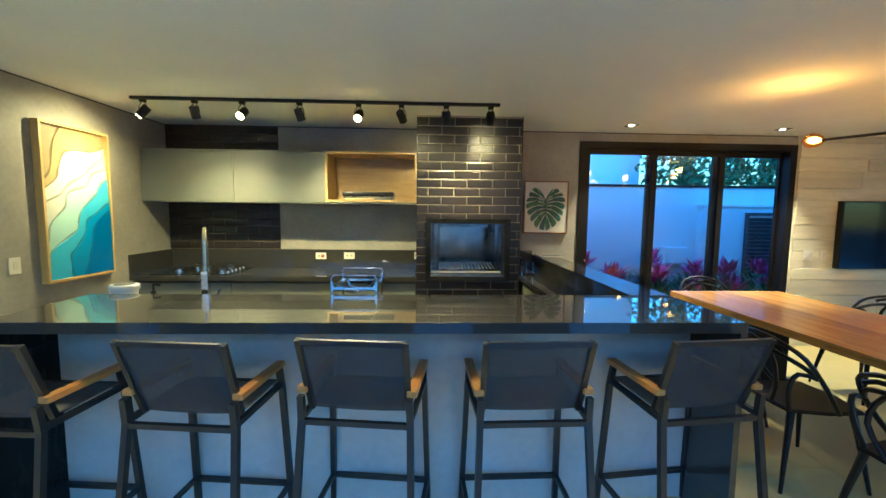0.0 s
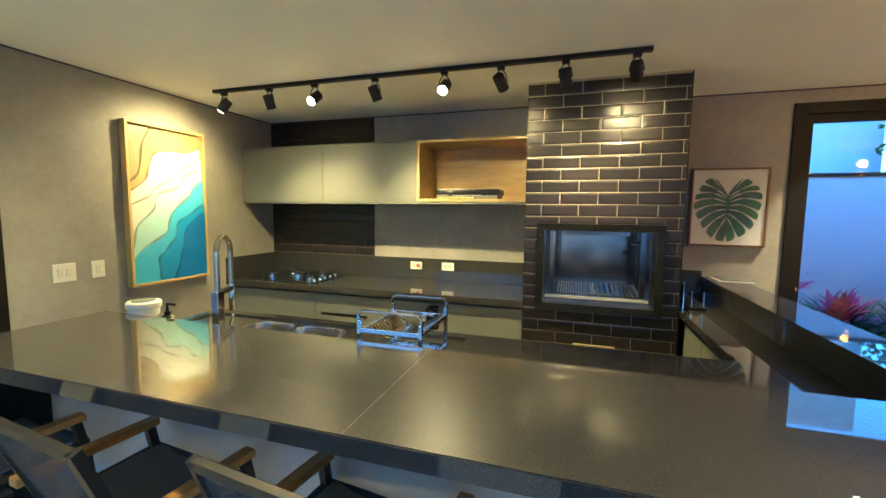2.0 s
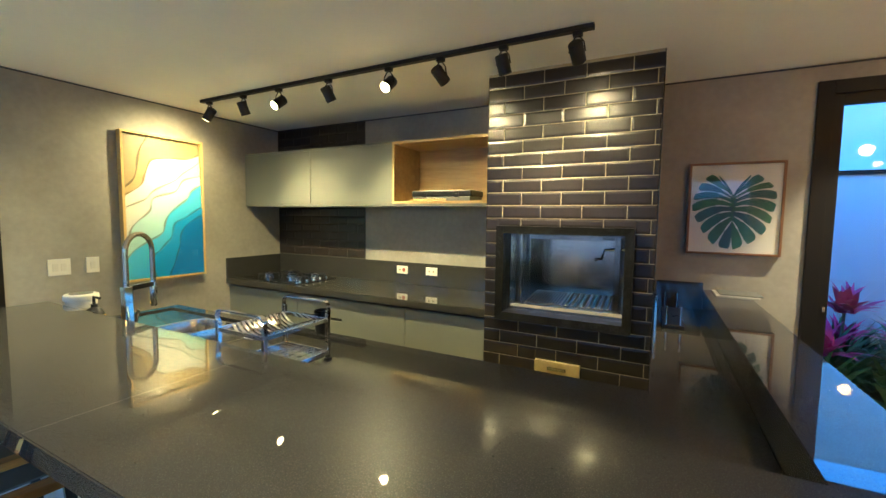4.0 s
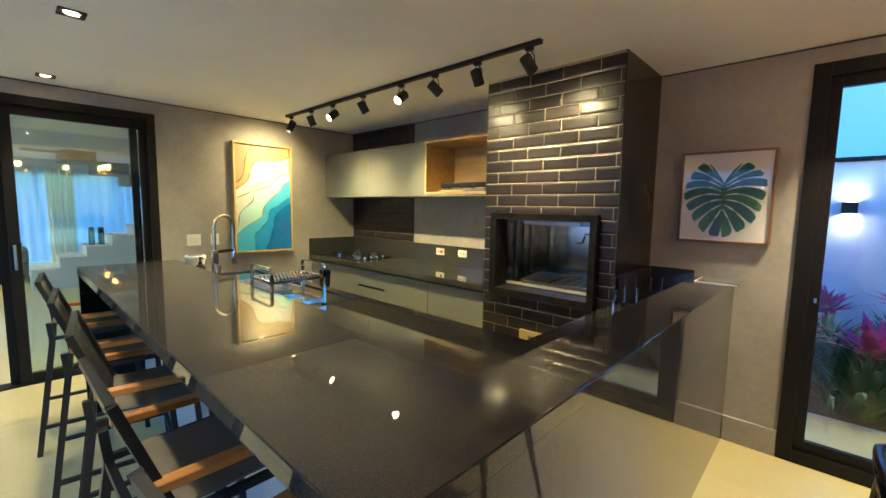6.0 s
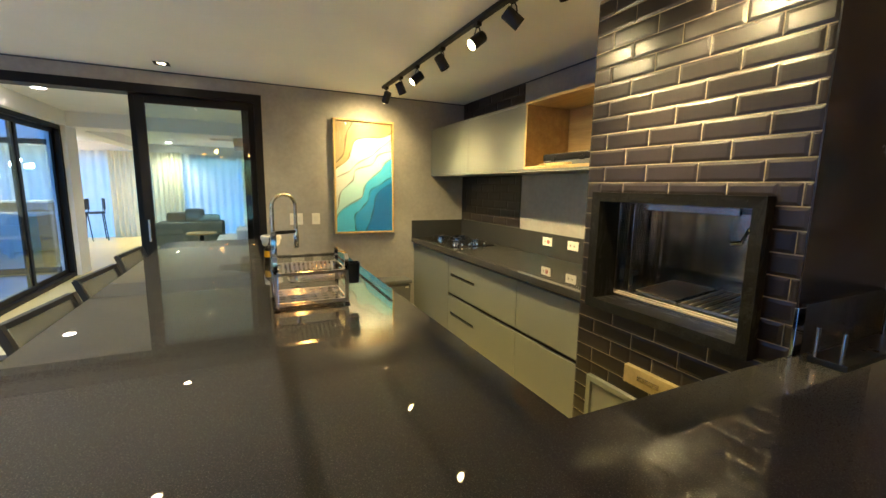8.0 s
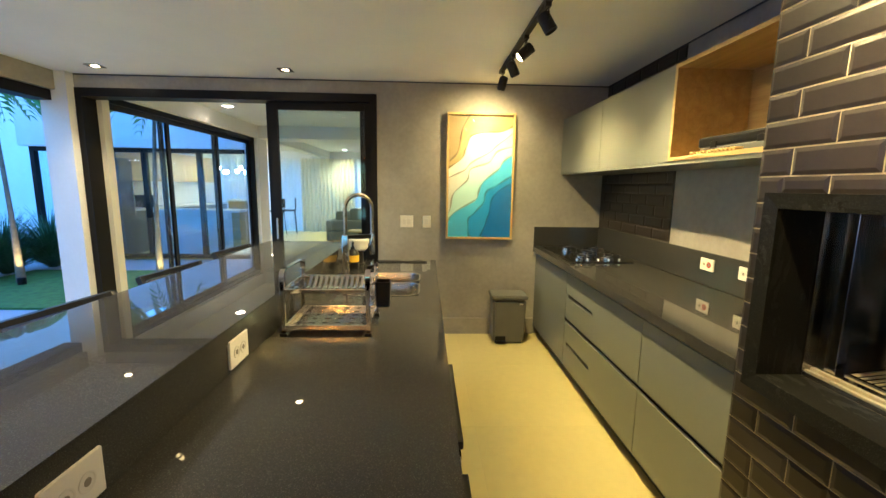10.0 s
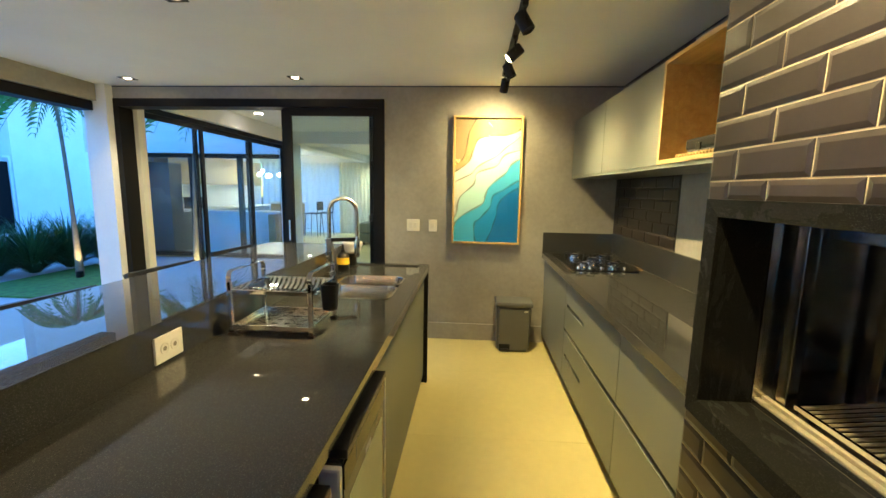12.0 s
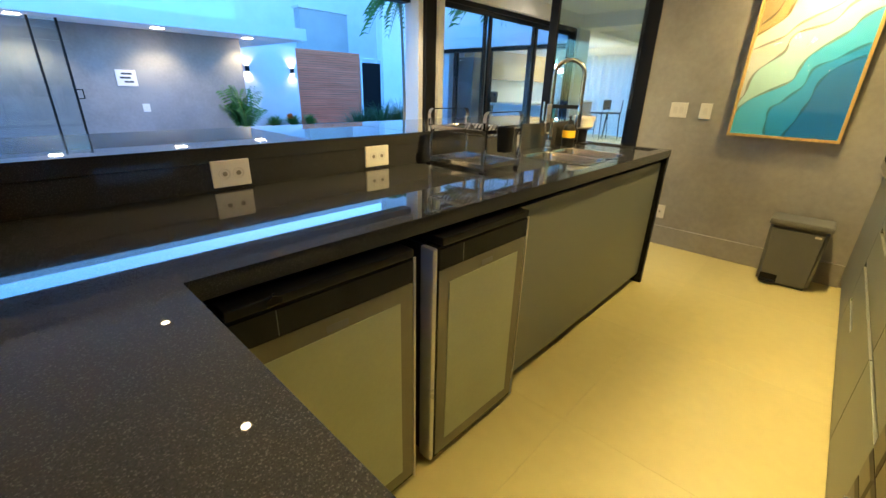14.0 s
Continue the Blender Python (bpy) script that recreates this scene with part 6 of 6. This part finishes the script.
structure("living_head", box(LX0 - 0.3, LX0 - 0.1, -4.0, 5.4, 2.25, LC + 0.2), WHITE, "white wall over the tall curtains", "wall")
gw = tagged(new("window_2"), "black aluminium glass doors to the palm courtyard", "glass doors", kind="structure")
part("window_frame", frame_box(bmesh.new(), -6.62, LX1 - 0.01, 0.0, 2.31, 0.06, -0.40, -0.28), FRAME, gw)
for a, b, y in ((-4.14, -3.02, -0.31), (-5.40, -4.00, -0.34), (-6.56, -5.30, -0.37)):
    sash = part("sash", frame_box(bmesh.new(), a, b, 0.06, 2.25, 0.06, y - 0.014, y + 0.014), FRAME, gw)
    g = part("pane", box(a + 0.06, b - 0.06, y - 0.003, y + 0.003, 0.12, 2.19), GLASS, sash)
    g.visible_shadow = False
structure("lit_jamb", box(LX1 - 0.105, LX1 - 0.012, -0.275, -0.20, 0.0, 2.308), PLATE, "cream plaster jamb lit by a spot", "jamb")


def curtain(name, label, y0, y1, mat, waves, depth, x):
    bm = bmesh.new()
    n = waves * 10
    cols = []
    for k in range(n + 1):
        q = k / n
        y = y0 + (y1 - y0) * q
        dx = depth * math.sin(2 * math.pi * waves * q) * (0.8 + 0.3 * math.sin(17 * q))
        cols.append([bm.verts.new((x + dx * s, y, z)) for z, s in ((0.01, 1.15), (1.2, 1.0), (2.28, 0.7))])
    for c0, c1 in zip(cols, cols[1:]):
        for j in range(2):
            bm.faces.new((c0[j], c1[j], c1[j + 1], c0[j + 1]))
    return solo(name, bm, mat, label, "curtain", "living room curtains", True)


curtain("sheer_curtain", "white sheer curtain before a bright window", -3.7, 5.1, CURTAIN, 44, 0.04, LX0 + 0.05)
curtain("side_curtain", "beige linen curtain gathered at the side", -1.05, 0.60, CURTAIN_HEAVY, 14, 0.05, LX0 + 0.22)
curtain("side_curtain", "beige linen curtain gathered at the side", 2.1, 2.6, CURTAIN_HEAVY, 6, 0.05, LX0 + 0.22)


def cushion(x0, x1, y0, y1, z0, z1, r=0.05):
    return box(x0, x1, y0, y1, z0, z1, r)


sofa = thing("sofa", "low grey-green sofa with loose cushions in the living room", "sofa")
part("base", cushion(-10.3, -9.4, 0.3, 1.65, 0.05, 0.30, 0.03), SOFA, sofa)
part("backrest", cushion(-9.62, -9.38, 0.3, 1.65, 0.305, 0.58, 0.05), SOFA, sofa)
for a, b in ((0.45, 0.97), (0.98, 1.5)):
    part("seat_cushion", cushion(-10.28, -9.64, a, b, 0.305, 0.43, 0.05), SOFA, sofa)
for y in (0.28, 1.47):
    part("arm", cushion(-10.3, -9.63, y, y + 0.18, 0.305, 0.56, 0.04), SOFA, sofa)
for y, z in ((0.48, 0.80), (0.85, 0.88), (1.18, 0.74)):
    part("loose_cushion", cushion(-9.9, -9.64, y, y + 0.40, 0.435, z, 0.09), SOFA, sofa)
for x, y in ((-10.2, 0.4), (-9.5, 0.4), (-10.2, 1.55), (-9.5, 1.55)):
    part("foot", box(x - 0.03, x + 0.03, y - 0.03, y + 0.03, 0, 0.05), FRAME, sofa)
ct = thing("coffee_table", "round low pale coffee table before the sofa", "coffee table")
part("top", lathe([(0.30, 0), (0.30, 0.03)], (-8.9, 1.25, 0.36), 32), OAK, ct)
part("stem", lathe([(0.05, 0), (0.04, 0.36)], (-8.9, 1.25, 0.0), 16), FRAME, ct)
st = thing("stair_flight", "white stair with block steps rising through the living room", "stairs")
for k in range(8):
    part("step", box(-8.6, -7.7, 1.62 + 0.36 * k, 1.98 + 0.36 * k, 0.0, 0.36 + 0.175 * k, 0.004), WHITE, st)
for k in range(5):
    part("upper_step", box(-7.9, -6.9, 3.3 - 0.42 * k, 3.72 - 0.42 * k, 1.62 + 0.175 * k, 1.80 + 0.175 * k), CEMENT, st, "grey underside of the upper flight")
for y in (2.46, 2.60):
    solo("tall_vase", lathe([(0.05, 0), (0.045, 0.26), (0.04, 0.32)], (-8.1, y, 0.711), 16), TRACK_BLACK, "tall matt black vase on a white stair step", "vase", "black vases", True)
# kitchen and dining behind the glazing on the palm court
isl = thing("breakfast_counter", "pale wooden breakfast counter in the far room", "counter")
part("body", box(-11.35, -10.75, -2.75, -1.95, 0, 0.98), OAK, isl)
part("top", box(-11.40, -10.70, -2.80, -1.90, 0.981, 1.02), WHITE, isl)


def bar_chair():
    """A slim dark bar chair facing +x; origin on the floor under the seat."""
    c = thing("bar_chair", "slim dark bar chair at the wooden counter", "bar chair", "chairs at the far counter")
    part("seat", box(-0.20, 0.20, -0.20, 0.20, 0.68, 0.72, 0.012), RATTAN, c)
    part("backrest", box(-0.215, -0.185, -0.20, 0.20, 0.80, 1.06, 0.010), RATTAN, c)
    for sx in (-1, 1):
        for sy in (-1, 1):
            part("leg", tube([(sx * 0.17, sy * 0.17, 0.68), (sx * 0.21, sy * 0.21, 0.0)], 0.012, 6), FRAME, c)
    for sy in (-1, 1):
        part("back_post", tube([(-0.19, sy * 0.17, 0.70), (-0.20, sy * 0.17, 1.03)], 0.010, 6), FRAME, c)
    part("foot_rail", tube([(0.20, -0.195, 0.22), (0.20, 0.195, 0.22)], 0.009, 6), FRAME, c)
    return c


far_chair = bar_chair()
far_chair.matrix_world = pose(-11.05, -1.55, 0, 0, 0, -95)
copy_thing(far_chair, pose(-11.45, -1.30, 0, 0, 0, -70))
wing = tagged(new("window_3"), "black framed glazing of the far kitchen on the court", "glass doors", kind="structure")
GX = -7.05
bm = frame_box(bmesh.new(), -4.6, -0.47, 0.0, 2.12, 0.08, GX - 0.05, GX + 0.05)
part("window_frame", turn_x_to_y(bm), FRAME, wing)
for y in (-1.5, -2.53, -3.56):
    part("mullion", box(GX - 0.04, GX + 0.04, y - 0.045, y + 0.045, 0.081, 2.039), FRAME, wing)
for a, b in ((-4.52, -3.605), (-3.515, -2.575), (-2.485, -1.545), (-1.455, -0.55)):
    g = part("pane", box(GX - 0.004, GX + 0.004, a, b, 0.081, 2.039), GLASS, wing)
    g.visible_shadow = False
structure("court_fascia", box(GX - 0.15, GX + 0.15, -4.7, -0.47, 2.121, 3.1), WHITE, "white fascia over the court glazing", "fascia")
kc = thing("kitchen_run", "white kitchen run with a wooden wall panel", "kitchen cabinet")
part("base_cabinet", box(-11.6, -7.6, -3.79, -3.2, 0, 0.88), CABINET, kc)
part("worktop", box(-11.62, -7.58, -3.79, -3.17, 0.881, 0.92), WHITE, kc)
part("upper_panel", box(-11.6, -7.6, -3.79, -3.45, 1.5, 2.2), OAK, kc)
fr = thing("tall_fridge", "tall grey steel fridge at the end of the kitchen run", "fridge")
part("case", box(-7.58, -7.20, -3.79, -3.15, 0.02, 1.95, 0.01), BIN_GREY, fr)
part("foot", box(-7.55, -7.23, -3.75, -3.2, 0.0, 0.02), FRAME, fr)
part("handle", box(-7.52, -7.50, -3.149, -3.11, 0.8, 1.5, 0.004), CHROME, fr)
cm = thing("coffee_machine", "dark coffee machine on the white kitchen worktop", "coffee machine")
part("body", box(-8.55, -8.25, -3.65, -3.35, 0.9205, 1.20, 0.02), PLASTIC_BLACK, cm)
part("spout", box(-8.45, -8.35, -3.348, -3.27, 1.08, 1.15, 0.01), PLASTIC_BLACK, cm)
ki = thing("kitchen_island", "white kitchen island with an oak end in the far room", "kitchen island")
part("body", box(-7.85, -7.30, -2.55, -1.06, 0, 0.90), WHITE, ki)
part("top", box(-7.90, -7.25, -2.60, -0.90, 0.901, 0.94), WHITE, ki)
part("end_panel", box(-7.90, -7.25, -1.055, -0.90, 0, 0.90), OAK, ki, "oak end panel")
for y in (-2.30, -2.90):
    pl = thing("pendant_lamp", "cluster of small white globe lamps, lit", "pendant lamp", "far kitchen pendants")
    part("cord", tube([(-10.7, y, LC), (-10.7, y, 1.90)], 0.004, 6), TRACK_BLACK, pl)
    part("hub", lathe([(0.02, 0), (0.02, 0.05)], (-10.7, y, 1.86), 12), TRACK_BLACK, pl)
    for dx, dy, dz in ((0.05, -0.11, -0.02), (0.10, 0.02, 0.07), (-0.04, 0.10, -0.05), (0.02, 0.20, -0.04)):
        part("globe", lathe([(0.015, 0.058), (0.042, 0.04), (0.052, 0.0), (0.042, -0.036), (0.015, -0.052)], (-10.7 + dx, y + dy, 1.84 + dz), 16), LIT_WHITE, pl, "", True)
bulb_light((-10.65, -2.58, 1.62), 14, NEUTRAL, 0.1)
for x, y, watts in ((-4.75, 0.15, 75), (-5.2, 3.0, 45), (-8.0, 1.0, 45), (-9.8, -1.2, 34), (-11.5, 0.4, 200)):
    dl = thing("living_downlight", "small recessed living room downlight, lit", "ceiling light", "living downlights")
    part("bulb_face", lathe([(0.06, 0), (0.06, 0.003)], (x, y, LC - 0.0035), 20), LIT_WHITE, dl)
    spot((x, y, LC - 0.02), (x, y, 0), watts, (1.0, 0.92, 0.68), 130, 0.8, 0.06)

# ---- metro tiles, last ----
def tile_mesh(w, h):
    """A glazed tile with a bevelled rim, lying in x-z with its back at y = 0."""
    b = min(0.012, w * 0.3, h * 0.3)
    bm = bmesh.new()
    rings = [[bm.verts.new(p) for p in ((0 + i, y, 0 + i), (w - i, y, 0 + i), (w - i, y, h - i), (0 + i, y, h - i))] for i, y in ((0, 0), (0, -0.0015), (b, -0.0045))]
    for r0, r1 in zip(rings, rings[1:]):
        for j in range(4):
            bm.faces.new((r0[j], r0[(j + 1) % 4], r1[(j + 1) % 4], r1[j]))
    bm.faces.new(rings[-1])
    return mesh_of("tile", bm, TILE)


CACHE = {}


def lay_tiles(owner, x0, x1, z0, z1, y, holes):
    PX, PZ, J = 0.246, 0.0817, 0.0048
    k = 0
    zt = 2.333 + PZ
    while zt - k * PZ > z0:
        top, bot = zt - k * PZ, zt - (k + 1) * PZ
        row = k - 1
        phase = 0.012 if row % 2 else 0.135
        n = math.floor((x0 - phase) / PX) - 1
        while phase + n * PX < x1:
            rects = [(max(x0, phase + n * PX + J / 2), min(x1, phase + (n + 1) * PX - J / 2), max(z0, bot + J / 2), min(z1 - 0.001, top - J / 2))]
            for h0, h1, g0, g1 in holes:
                nxt = []
                for s0, s1, a, b in rects:
                    if s1 <= h0 or s0 >= h1 or b <= g0 or a >= g1:
                        nxt.append((s0, s1, a, b))
                        continue
                    nxt += [(s0, min(s1, h0), a, b), (max(s0, h1), s1, a, b)]
                    nxt += [(max(s0, h0), min(s1, h1), a, min(b, g0)), (max(s0, h0), min(s1, h1), max(a, g1), b)]
                rects = nxt
            for s0, s1, a, b in rects:
                if s1 - s0 > 0.006 and b - a > 0.006:
                    key = (round(s1 - s0, 3), round(b - a, 3))
                    if key not in CACHE:
                        CACHE[key] = tile_mesh(*key)
                    t = new("tile", CACHE[key])
                    t.location = (s0, y, a)
                    t.parent = owner
            n += 1
        k += 1


lay_tiles(column, CX0, CX1, 0.0, CEIL, CY + 0.008, [(FX0, FX1, FZ0, FZ1), (0.256, 0.528, 0.541, 0.630), (0.015, 0.80, 0.0, 0.47)])
tile_field = thing("tile_panel", "black metro tile panel on the wall behind the cooktop", "wall tiles")
tile_field["kind"] = "structure"
part("bed", box(WX + 0.001, -1.612, NY - 0.004, NY - 0.0005, 1.101, CEIL - 0.001), GROUT_SHADED, tile_field)
lay_tiles(tile_field, WX + 0.001, -1.612, 1.102, 1.602, NY - 0.004, [])
lay_tiles(tile_field, WX + 0.001, -1.612, 2.12, CEIL, NY - 0.004, [])


# ---- floor tiles ----
def floor_tiles(x0, x1, y0, y1, step):
    xs = [x0 + step * k for k in range(int((x1 - x0) / step) + 2)]
    ys = [y0 + step * k for k in range(int((y1 - y0) / step) + 2)]
    for a in xs:
        for b in ys:
            w, d = min(a + step, x1) - a - 0.0012, min(b + step, y1) - b - 0.0012
            if w < 0.02 or d < 0.02:
                continue
            key = ("floor", round(w, 3), round(d, 3))
            if key not in CACHE:
                CACHE[key] = mesh_of("floor_tile", add_box(bmesh.new(), 0, w, 0, d, -0.001, 0.0), FLOOR)
            t = new("floor_tile", CACHE[key])
            t.location = (a, b, 0)
            t.parent = floor


floor_tiles(WX - 0.149, EX, SY - 0.02, NY - 0.001, 0.9)
floor_tiles(-12.5, WX - 0.151, SY - 0.02, 5.2, 0.9)
floor_tiles(-12.5, -7.1, -3.79, SY - 0.022, 0.9)
